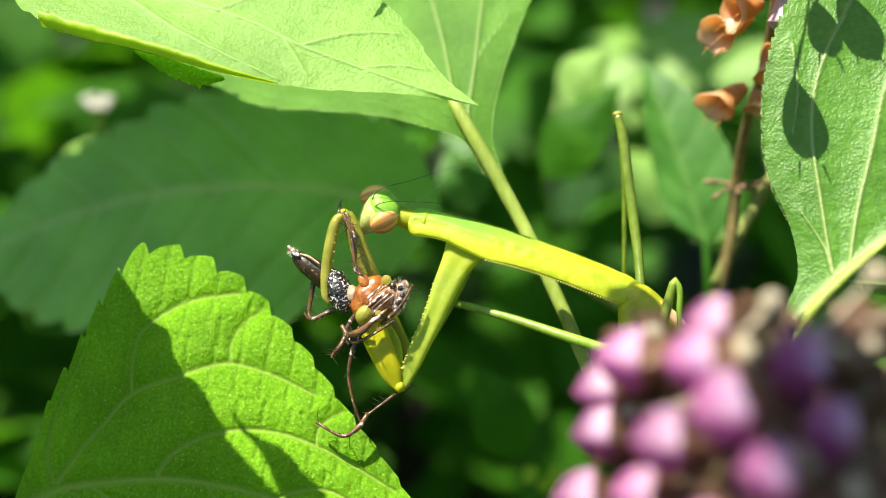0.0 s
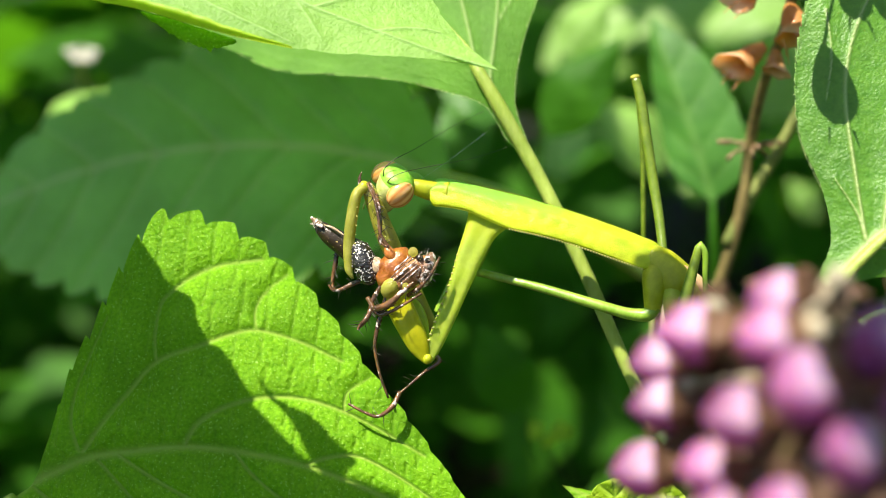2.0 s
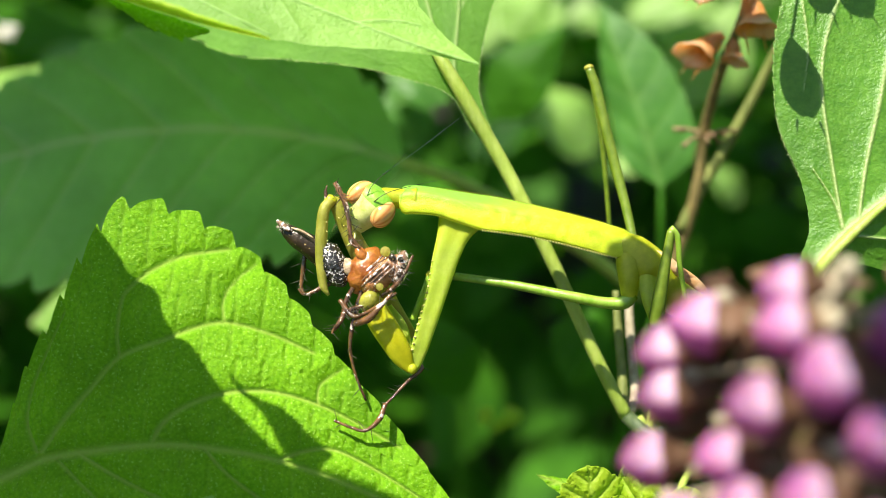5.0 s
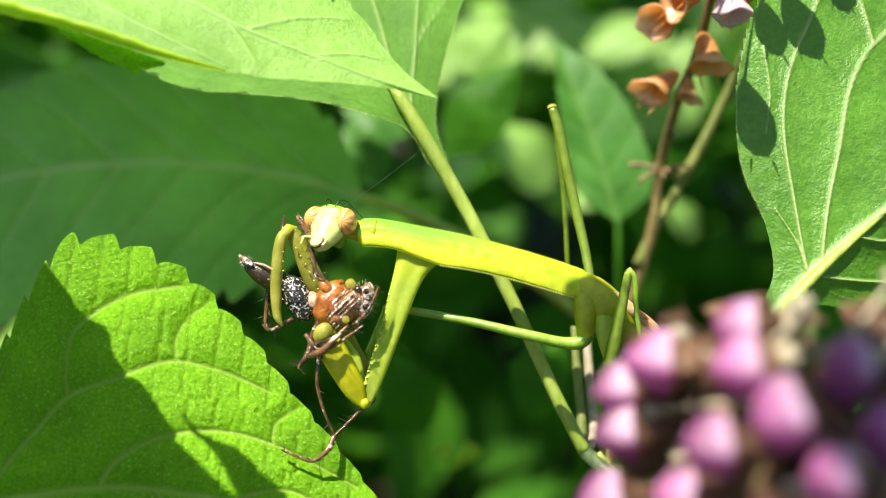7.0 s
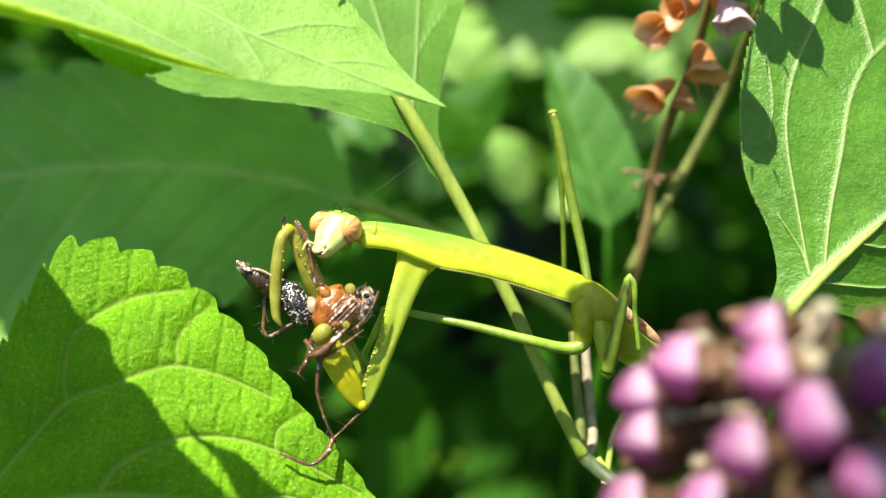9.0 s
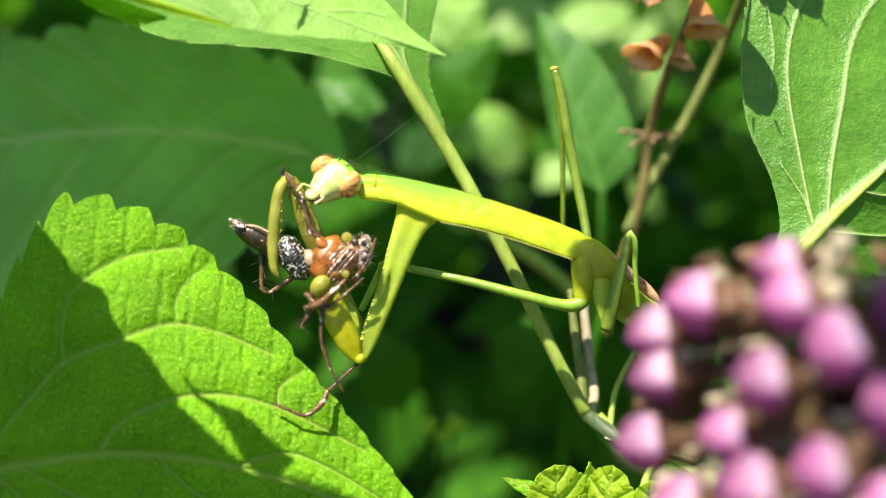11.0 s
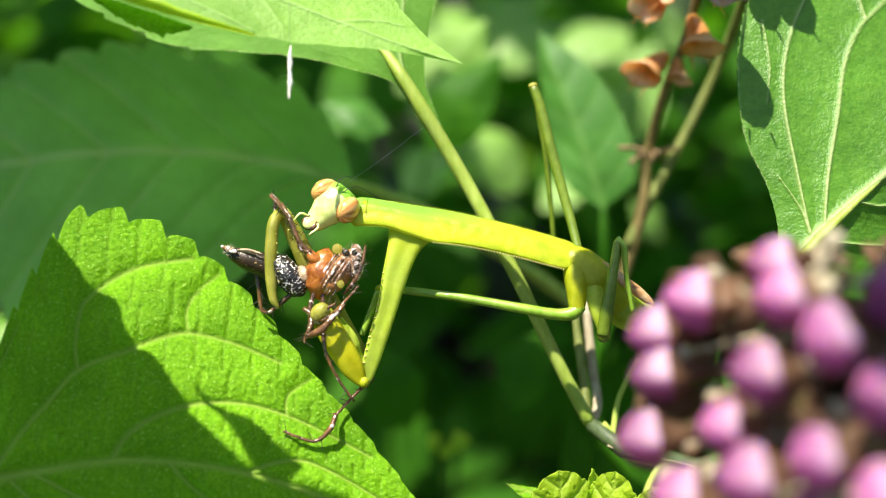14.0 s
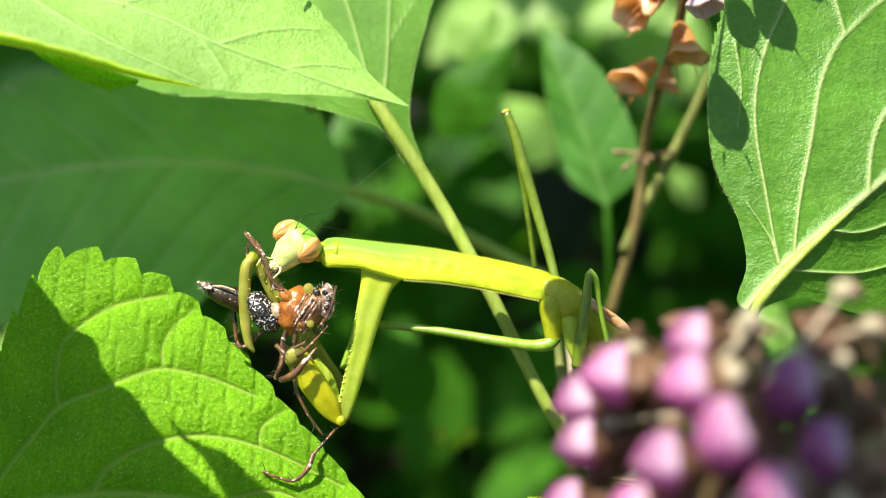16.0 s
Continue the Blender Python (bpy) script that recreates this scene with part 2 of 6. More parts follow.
def spline(points, n):
    """n + 1 places along a smooth line through the points, evenly spaced."""
    p = np.array(points, float)
    if len(p) == 2:
        return p[0] + (p[1] - p[0]) * np.linspace(0, 1, n + 1)[:, None]
    knots = np.r_[0, np.cumsum(np.sqrt(np.linalg.norm(np.diff(p, axis=0), axis=1)) + 1e-6)]
    slope = np.gradient(p, knots, axis=0)
    dense = []
    for i in range(len(p) - 1):
        h = knots[i + 1] - knots[i]
        t = np.linspace(0, 1, 24, endpoint=False)[:, None]
        dense.append((2 * t**3 - 3 * t**2 + 1) * p[i] + (t**3 - 2 * t**2 + t) * h * slope[i] + (3 * t**2 - 2 * t**3) * p[i + 1] + (t**3 - t**2) * h * slope[i + 1])
    dense = np.vstack([*dense, p[-1:]])
    run = np.r_[0, np.cumsum(np.linalg.norm(np.diff(dense, axis=0), axis=1))]
    want = np.linspace(0, run[-1], n + 1)
    return np.stack([np.interp(want, run, dense[:, k]) for k in range(3)], 1)


def loft(points, radii, n=24, seg=14, lump=0.0, seed=0):
    """A round body along a line. radii: one per point, or (across, deep)."""
    line = spline(points, n)
    rad = np.array([r if isinstance(r, tuple) else (r, r) for r in radii], float)
    chord = np.r_[0, np.cumsum(np.linalg.norm(np.diff(np.array(points, float), axis=0), axis=1))]
    at = np.linspace(0, chord[-1], n + 1)
    ra, rb = np.interp(at, chord, rad[:, 0]), np.interp(at, chord, rad[:, 1])
    tang = np.gradient(line, axis=0)
    tang /= np.linalg.norm(tang, axis=1)[:, None]
    verts, faces = [], []
    rnd = random.Random(seed)
    for i in range(n + 1):
        t = Vector(tang[i])
        deep = Vector((0, 1, 0)) if abs(t.y) < 0.9 else Vector((1, 0, 0))
        deep = (deep - t * deep.dot(t)).normalized()
        side = t.cross(deep)
        for k in range(seg):
            a = 2 * math.pi * k / seg
            f = 1 + lump * (rnd.random() - 0.5)
            verts.append(Vector(line[i]) + side * (ra[i] * f * math.cos(a)) + deep * (rb[i] * f * math.sin(a)))
    for i in range(n):
        for k in range(seg):
            a, b = i * seg + k, i * seg + (k + 1) % seg
            faces.append((a, b, b + seg, a + seg))
    for end in (0, n):
        c = len(verts)
        verts.append(Vector(line[end]))
        for k in range(seg):
            a, b = end * seg + k, end * seg + (k + 1) % seg
            faces.append((c, b, a) if end == 0 else (c, a, b))
    return verts, faces


def tube(name, points, radii, material, parent, label="", n=24, seg=12, lump=0.0):
    if not isinstance(radii, (list, tuple)):
        radii = [radii] * len(points)
    return put(name, *loft(points, radii, n, seg, lump), material, parent, label)


def egg(name, centre, axis, radii, material, parent, label="", n=18, seg=20):
    """An ellipsoid: half lengths along axis, across, deep."""
    c, ax = Vector(centre), Vector(axis).normalized()
    deep = Vector((0, 1, 0)) if abs(ax.y) < 0.9 else Vector((1, 0, 0))
    deep = (deep - ax * deep.dot(ax)).normalized()
    side = ax.cross(deep)
    verts, faces = [], []
    for i in range(n + 1):
        p = math.pi * i / n
        for k in range(seg):
            a = 2 * math.pi * k / seg
            verts.append(c - ax * radii[0] * math.cos(p) + side * radii[1] * math.sin(p) * math.cos(a) + deep * radii[2] * math.sin(p) * math.sin(a))
    for i in range(n):
        for k in range(seg):
            a, b = i * seg + k, i * seg + (k + 1) % seg
            faces.append((a, b, b + seg, a + seg))
    return put(name, verts, faces, material, parent, label)


def ground_under(p):
    """The place of the plan on the ground, straight below p."""
    w = VIEW @ (Vector(p) * 0.001)
    return tuple(VIEW.inverted() @ Vector((w.x, w.y, -0.004)) * 1000)


def drawn_veins(grid, lines, quilt, ladder, pitch, across, wobble):
    """Vein mask and blistering of a leaf from its veins' own courses; fine cross veins run between them."""
    near, side = np.full(grid.shape[:2], 9.0), np.zeros(grid.shape[:2])
    mask = np.zeros(grid.shape[:2])
    for k, (depth, points, w0, w1) in enumerate(lines):
        q = grid[:, :, [0, 2]] / grid[:, :, 1:2] * depth
        line = spline([(x, 0, z) for x, z in points], 40)[:, [0, 2]]
        best, run = np.full(near.shape, 9.0), np.zeros(near.shape)
        for i in range(40):
            a, ab = line[i], line[i + 1] - line[i]
            f = np.clip(((q - a) @ ab) / (ab @ ab + 1e-12), 0, 1)
            d = np.linalg.norm(q - a - f[:, :, None] * ab, axis=2)
            run = np.where(d < best, (i + f) / 40, run)
            best = np.minimum(best, d)
        mask = np.maximum(mask, np.exp(-((best / (w0 + (w1 - w0) * run)) ** 2)) * (1 - 0.3 * run))
        side = np.where(best < near, k, side)
        near = np.minimum(near, best)
    phase = grid @ np.array(across, float) / pitch + side * 0.37
    phase = phase + wobble * np.array([[0.16 * noise.noise(Vector(p) * 0.35) for p in row] for row in grid])
    steps = 1 - 2 * np.exp(-(((phase % 1.0 - 0.5) / 0.10) ** 2))
    between = np.clip(near / 0.8, 0, 1)
    puff = quilt * (1 - np.exp(-((near / 1.3) ** 2))) + ladder * steps * between
    return np.maximum(mask, ladder * 1.6 * np.clip(-steps, 0, 1) * between), puff


def leaf(name, parent, mid, left, right, material, veins=(), teeth=14, tooth=0.05, quilt=0.25, rib=0.22, ladder=0.05,
         under=False, nu=120, nv=26, wave=0.0, label="", pitch=1.5, across=None, vein_width=0.22, lines=(), wobble=1.0, crinkle=0.0):
    """A leaf between its midrib and two margins. veins: (start, end, bend) along the midrib and the margin, or
    lines: veins drawn as (depth, points (x, z) seen at that depth, width at the start, width at the end)."""
    m, margins = spline(mid, nu), (spline(left, nu), spline(right, nu))
    length = np.linalg.norm(np.diff(m, axis=0), axis=1).sum()
    u = np.linspace(0, 1, nu + 1)
    cols, field, puff = [], [], []
    for s, edge in ((0, margins[0]), (1, margins[1])):
        wide = np.linalg.norm(edge - m, axis=1)
        saw = (u * teeth) % 1.0
        saw = np.where(saw < 0.9, (saw / 0.9) ** 0.55, (1 - saw) / 0.1) - 0.6
        grow = 1 + tooth * saw
        for v in np.linspace(0, 1, nv + 1):
            k = v * (1 + (grow - 1) * v**5)
            place = m + (edge - m) * k[:, None]
            place[:, 1] += wave * np.sin(u * 19 + s) * v**3
            d = np.full(nu + 1, 9.0)
            order = np.zeros(nu + 1)
            for i, (a, b, bend) in enumerate(veins):
                di = np.abs(u - (a + (b - a) * v**bend)) * length * 0.8
                order = np.where(di < d, i, order)
                d = np.minimum(d, di)
            thin = vein_width * (1 - 0.45 * v)
            mask = np.exp(-((d / thin) ** 2)) * (1 - 0.35 * v)
            mask = np.maximum(mask, np.exp(-((v * wide / (2.8 * vein_width * (1 - 0.6 * u))) ** 2)))
            if v > 0.985:
                mask = np.maximum(mask, 0.45)
            run = v * wide if across is None else place @ np.array(across, float)
            phase = run / pitch + wobble * (0.07 * np.sin(u * 31 + v * 11 + s * 2) + 0.03 * np.sin(u * 77 + v * 29)) + order * 0.37
            steps = 1 - 2 * np.exp(-(((phase % 1.0 - 0.5) / 0.11) ** 2))
            puff.append(quilt * (1 - np.exp(-((d / 1.1) ** 2))) + ladder * steps * np.clip(d / 0.8, 0, 1))
            cols.append(place)
            field.append(np.maximum(mask, ladder * 2.2 * np.clip(-steps, 0, 1) * np.clip(d / 0.8, 0, 1)))
    order = list(range(nv, -1, -1)) + list(range(nv + 2, 2 * nv + 2))
    grid = np.stack([cols[i] for i in order], 1)
    field, puff = np.stack([field[i] for i in order], 1), np.stack([puff[i] for i in order], 1)
    if lines:
        field, puff = drawn_veins(grid, lines, quilt, ladder, pitch, across or (1, 0, 0), wobble)
    if crinkle:
        puff = puff + crinkle * np.array([[noise.noise(Vector(p) * 0.55) + 0.5 * noise.noise(Vector(p) * 1.5) for p in row] for row in grid])
    du, dv = np.gradient(grid, axis=0), np.gradient(grid, axis=1)
    nor = np.cross(du, dv)
    nor /= np.linalg.norm(nor, axis=2)[:, :, None] + 1e-9
    nor *= np.where(nor[:, :, 1:2].mean() > 0, -1, 1)
    lift = rib * field - 0.5 * puff if under else puff - rib * field
    grid = grid + nor * lift[:, :, None]
    w = 2 * nv + 1
    faces = [(i * w + j, i * w + j + 1, (i + 1) * w + j + 1, (i + 1) * w + j) for i in range(nu) for j in range(w - 1)]
    return put(name, grid.reshape(-1, 3).tolist(), faces, material, parent, label, field.ravel().tolist())


def side_veins(n, first=0.02, last=0.86, reach=0.24, bend=0.9):
    return [(first + (last - first) * i / (n - 1), min(0.98, first + (last - first) * i / (n - 1) + reach * (1.25 - i / n)), bend) for i in range(n)]


def small_leaf(name, parent, base, tip, width, facing, material, label="", sag=0.12, nu=22, nv=6, teeth=12):
    """A plain toothed leaf from base to tip, facing a way."""
    b, t = Vector(base), Vector(tip)
    ax = t - b
    side = ax.cross(Vector(facing)).normalized()
    up = side.cross(ax).normalized()
    mid = [b, b + ax * 0.5 + up * ax.length * sag, t]
    full = 0.28 if nu < 50 else 0.43
    lo = [b, b + ax * 0.16 - side * width * 0.36, b + ax * 0.42 - side * width * 0.5 + up * ax.length * sag * 0.6, b + ax * 0.75 - side * width * full, t]
    hi = [b, b + ax * 0.16 + side * width * 0.36, b + ax * 0.42 + side * width * 0.5 + up * ax.length * sag * 0.6, b + ax * 0.75 + side * width * full, t]
    return leaf(name, parent, mid, lo, hi, material, side_veins(5), teeth, 0.06 if nu < 50 else 0.13, 0.2 if nu < 50 else 0.35, 0.2, 0.0, False, nu, nv, label=label)


def crumpled_leaf(parent, base, tip, width, facing):
    """A young blunt leaf with deep quilting and a scalloped rim."""
    b, t = Vector(base), Vector(tip)
    ax = t - b
    side = ax.cross(Vector(facing)).normalized()
    up = side.cross(ax).normalized() * ax.length
    mid = [b, b + ax * 0.5 + up * 0.1, t]
    edges = [[b, b + ax * 0.12 + side * width * 0.3 * s, b + ax * 0.42 + side * width * 0.52 * s + up * 0.04, b + ax * 0.74 + side * width * 0.47 * s + up * 0.02, b + ax * 0.94 + side * width * 0.22 * s, t] for s in (-1, 1)]
    return leaf("young_leaf", parent, mid, *edges, LEAF_YOUNG, side_veins(5, 0.05, 0.8, 0.2), 9, 0.12, 0.3, 0.25, 0.08, False, 90, 30, label="bright yellow-green young leaf", pitch=1.1, wobble=2.0, crinkle=0.12)


def ribbon(name, points, widths, across, material, parent, label="", n=60):
    """A narrow curled strip of leaf with an uneven upper edge."""
    line = spline(points, n)
    run = np.linspace(0, 1, n + 1)
    wide = np.interp(run, np.linspace(0, 1, len(widths)), widths)
    side = Vector(across).normalized()
    verts, faces = [], []
    for i, c in enumerate(line):
        w = wide[i] * (1 + 0.25 * noise.noise(Vector((i * 0.31, 2.0, 0))) + 0.15 * noise.noise(Vector((i * 1.1, 5.0, 0))))
        for k, f in enumerate((-0.25, 0.0, 0.35, 0.7, 1.0)):
            verts.append(Vector(c) + side * w * f + Vector((0, -0.35 * math.sin(f * 3.1) + 0.1, 0)))
    for i in range(n):
        for k in range(4):
            a = i * 5 + k
            faces.append((a, a + 1, a + 6, a + 5))
    return put(name, verts, faces, material, parent, label)


def fringe(name, points, count, length, material, parent, seed=1, flat=0.5):
    """Short pale hairs that stand off a line, in one mesh."""
    rnd = random.Random(seed)
    line = spline(points, 160)
    verts, faces = [], []
    for _ in range(count):
        i = rnd.randrange(159)
        c = Vector(line[i]).lerp(Vector(line[i + 1]), rnd.random())
        out = Vector((rnd.gauss(0, 1), -abs(rnd.gauss(0, flat)), rnd.gauss(0, 1))).normalized() * length * rnd.uniform(0.5, 1.3)
        side = out.orthogonal().normalized() * 0.022
        k = len(verts)
        verts += [c - side, c + side, c + out]
        faces.append((k, k + 1, k + 2))
    return put(name, verts, faces, material, parent)


# ---- ground and far foliage ----
def ground():
    bm = bmesh.new()
    bmesh.ops.create_grid(bm, x_segments=120, y_segments=120, size=1.0)
    for v in bm.verts:
        far = v.co.length
        v.co.x, v.co.y = v.co.x * (1.2 + 60 * far**4), v.co.y * (1.2 + 60 * far**4) + 0.5
        v.co.z = 0.012 * noise.noise(Vector((v.co.x * 9, v.co.y * 9, 0))) if far < 0.8 else 0.0
    me = bpy.data.meshes.new("ground")
    bm.to_mesh(me)
    bm.free()
    me.materials.append(SOIL)
    me.shade_smooth()
    tagged(new("ground", me), "dark bare soil under the plants", "ground", kind="structure")


def scatter(name, count, box, size, material, label, category, seed, lean=0.5, gaps=()):
    """Countless leaves in one mesh, between two corners of the world in metres; gaps: bare lanes (bearing, slope, half width)."""
    rnd = random.Random(seed)
    verts, faces = [], []
    for _ in range(count):
        c = Vector([rnd.uniform(a, b) for a, b in zip(*(rnd.choice(box) if isinstance(box, list) else box))])
        if any(abs(c.x / c.y - a) < w and abs((c.z - 0.45) / c.y - b) < w * 1.3 for a, b, w in gaps):
            continue
        length = rnd.uniform(*size)
        ax = Vector((rnd.uniform(-1, 1), rnd.uniform(-1, 1), rnd.uniform(-0.7, 0.5))).normalized() * length
        up = Vector((rnd.uniform(-lean, lean), rnd.uniform(-lean, lean) - 0.2, 1))
        side = ax.cross(up).normalized() * length * rnd.uniform(0.24, 0.36)
        up = side.cross(ax).normalized() * length * 0.1
        k = len(verts)
        for f, w in ((0, 0), (0.2, 0.8), (0.45, 1), (0.75, 0.6), (1, 0)):
            p = c + ax * f + up * math.sin(f * 3.1)
            verts += [p - side * w, p + up * 0.8 * w * 0, p + side * w]
        for i in range(4):
            for j in range(2):
                a = k + 3 * i + j
                faces.append((a, a + 1, a + 4, a + 3))
    me = bpy.data.meshes.new(name)
    me.from_pydata(verts, [], faces)
    me.materials.append(material)
    me.shade_smooth()
    tagged(new(name, me), label, category, kind="stuff")


# ---- the plants ----
def serrated_leaf_plant():
    """The plant whose broad toothed leaf reaches in beside the prey."""
    top = (-50.0, 92, -24.6)
    p = thing("leafy_plant", top, "leafy plant with a broad bright-green serrated quilted leaf", "plant")
    tube("stem", [ground_under((-62.9, 95, -25.9)), (-63.0, 96, -37.6), (-61.3, 95, -20.3), (-60.7, 95, -3.3)], [2.2, 1.8, 1.5, 1.1], STALK, p, n=40)
    tube("petiole", [(-63.2, 96, -33.1), (-61.0, 95.5, -34.0), (-58.2, 95.6, -32.8), (-54.4, 95.8, -30.4)], [0.9, 0.8, 0.75, 0.6], STALK, p)
    leaf("leaf", p,
         [(-58.5, 96, -33.1), (-52.3, 96.4, -28.9), (-45.2, 97, -25.3), (-34.3, 97, -23.8), (-22.4, 98, -25.5), (-9.7, 99, -30.9), (1.0, 100, -38.0)],
         [(-58.5, 96, -33.1), (-55.6, 97, -31.4), (-52.2, 98, -27.6), (-49.5, 98.6, -17.8), (-46.2, 99, -10.8), (-42.4, 101, -2.3), (-40.0, 102, 0.9), (-35.5, 103, 0.8), (-28.6, 104, -2.5), (-22.2, 104, -8.6), (-15.7, 103, -16.4), (-9.8, 102, -23.3), (-3.8, 101, -31.2), (1.0, 100, -38.0)],
         [(-58.5, 96, -33.1), (-51.1, 95, -36.1), (-38.2, 94, -38.5), (-21.5, 94, -40.8), (-7.7, 97, -40.9), (1.0, 100, -38.0)],
         LEAF, lines=[
             (99, [(-58.5, -33.1), (-54.9, -30.1), (-50.0, -27.6), (-47.6, -26.5), (-41.9, -25.5), (-35.8, -24.8), (-29.3, -25.1), (-21.9, -26.4), (-15.0, -28.7), (-10.5, -30.7), (0.0, -37.5)], 0.62, 0.2),
             (99, [(-48.4, -25.8), (-49.4, -22.4), (-48.7, -18.7), (-47.7, -16.2), (-45.0, -10.4)], 0.2, 0.1),
             (99, [(-47.9, -25.7), (-45.2, -22.0), (-42.3, -18.7), (-39.2, -15.4), (-33.8, -13.3), (-31.0, -12.2), (-27.8, -11.6), (-22.8, -12.8), (-18.2, -14.8)], 0.3, 0.2),
             (99, [(-39.2, -15.4), (-39.4, -12.6), (-38.6, -8.7), (-37.9, -7.9), (-35.6, -6.1), (-32.3, -4.6), (-27.2, -3.8)], 0.16, 0.24),
             (99, [(-35.8, -24.5), (-34.4, -22.3), (-32.0, -20.6), (-28.8, -19.4), (-25.5, -18.9), (-21.9, -19.1), (-17.8, -20.3), (-14.1, -22.0), (-9.0, -24.8)], 0.28, 0.18),
             (99, [(-21.9, -26.3), (-19.6, -25.4), (-16.4, -25.1), (-12.7, -26.6), (-6.5, -30.4)], 0.24, 0.16),
             (99, [(-46.0, -26.8), (-43.4, -29.4), (-40.7, -32.1)], 0.2, 0.14), (99, [(-43.9, -25.9), (-38.7, -28.9), (-32.2, -31.9), (-26, -35)], 0.22, 0.14),
             (99, [(-30.2, -25.0), (-27.5, -28.0), (-22.0, -31.8), (-14, -36)], 0.2, 0.12), (99, [(-54.0, -30.0), (-50.2, -32.6), (-44, -36)], 0.2, 0.14),
             (99, [(-27.8, -11.6), (-27.8, -9.1), (-26.3, -7.0), (-24.3, -5.4)], 0.14, 0.1), (99, [(-17.8, -20.3), (-17.6, -18.4), (-15.0, -16.4)], 0.14, 0.1)],
         teeth=24, tooth=0.075, quilt=0.42, rib=0.34, ladder=0.075, across=(1, 0, -0.05), nu=380, nv=120, wobble=0.5, crinkle=0.045, pitch=2.9, label="bright-green leaf, half in shade, with pale veins")
    small_leaf("leaf", p, (-28.7, 95.0, -38.2), (-27.3, 92.0, -28.2), 12, (0.1, -0.8, 0.6), LEAF_PALE, "pale toothed leaf lower on the stem", 0.1, 60, 16, 12)
    tube("petiole", [(-63.2, 96, -35.3), (-47.7, 95, -40.1), (-28.7, 95.0, -38.2)], [0.6, 0.5, 0.4], STALK, p)
    tube("petiole", [(-61.0, 95, -6.7), (-62, 84, 18), (-72, 78, 28)], [0.9, 0.8, 0.7], STALK, p)
    # Unseen leaf: its edge is cut so its shadow falls across the broad leaf.
    leaf("leaf", p,
         [(-72, 78, 28), (-68, 70, 30), (-64, 58, 31), (-58, 42, 29)],
         [(-72, 78, 28), (-62, 90, 28), (-54, 84, 28), (-51.3, 79.3, 28), (-48.9, 77.5, 28), (-49, 75, 28), (-47.3, 73.9, 28), (-46.4, 72.1, 28), (-46.0, 70.7, 28), (-45.0, 68.7, 28), (-43.6, 66.9, 28), (-42.1, 65.5, 28), (-40.4, 64.5, 28), (-36, 64.2, 28), (-32.1, 63.4, 28), (-29, 62, 28), (-31, 54, 28), (-44, 46, 28), (-58, 42, 29)],
         [(-72, 78, 28), (-82, 76, 27), (-86, 64, 27), (-80, 50, 28), (-58, 42, 29)],
         LEAF_BLUE, side_veins(6), teeth=16, tooth=0.03, nu=160, nv=24, label="unseen green leaf higher on the stem, added to cast shade")
    tube("petiole", [(-70, 75, 29.4), (-60, 62, 33), (-48, 58, 32), (-39.9, 62.2, 30)], [0.5, 0.4, 0.35, 0.3], STALK, p)
    # Added out of view; its outline throws a wedge of shade below.
    leaf("leaf", p,
         [(-39.9, 62.2, 30), (-41.0, 65.0, 30), (-42.3, 67.1, 30), (-44.8, 70.4, 30)],
         [(-39.9, 62.2, 30), (-36.8, 64.8, 30), (-38.6, 66.1, 30), (-39.8, 67.6, 30), (-41.7, 68.4, 30), (-44.2, 69.2, 30), (-44.8, 70.4, 30)],
         [(-39.9, 62.2, 30), (-41.5, 63.5, 30), (-42.0, 64.9, 30), (-42.4, 66.4, 30), (-43.3, 67.9, 30), (-44.6, 69.2, 30), (-44.8, 70.4, 30)],
         LEAF, side_veins(4), teeth=7, tooth=0.04, nu=60, nv=10, label="unseen narrow young leaf, added to cast a wedge of shade")
    return p


def drooping_leaf_plant():
    """A leaf that hangs in from above, its tip over the prey."""
    p = thing("overhanging_plant", (-60.9, 98, 37.4), "plant with a pale sunlit leaf hanging in from above", "plant")
    tube("stem", [ground_under((-74.5, 104, 27.3)), (-74.5, 104, -3.6), (-71.8, 102, 26.8), (-66.3, 100, 39.9)], [2.0, 1.6, 1.3, 1.0], STALK, p, n=40)
    tube("petiole", [(-66.9, 100, 38.1), (-62.1, 100, 37.5), (-56.1, 100, 35.2)], [0.8, 0.7, 0.6], STALK, p)
    # Out of view; this leaf is added to keep sun off the large leaf.
    tube("petiole", [(-67.5, 100.5, 37.1), (-86, 102, 52), (-122, 106, 68), (-146, 110, 73)], [0.8, 0.7, 0.6, 0.5], STALK, p)
    small_leaf("leaf", p, (-148, 110, 74), (-56, 98, 69), 36, tuple(SUN_PLAN), LEAF, "unseen green leaf higher on the stem, added to cast shade", 0.05, 30, 8, 12)
    return p


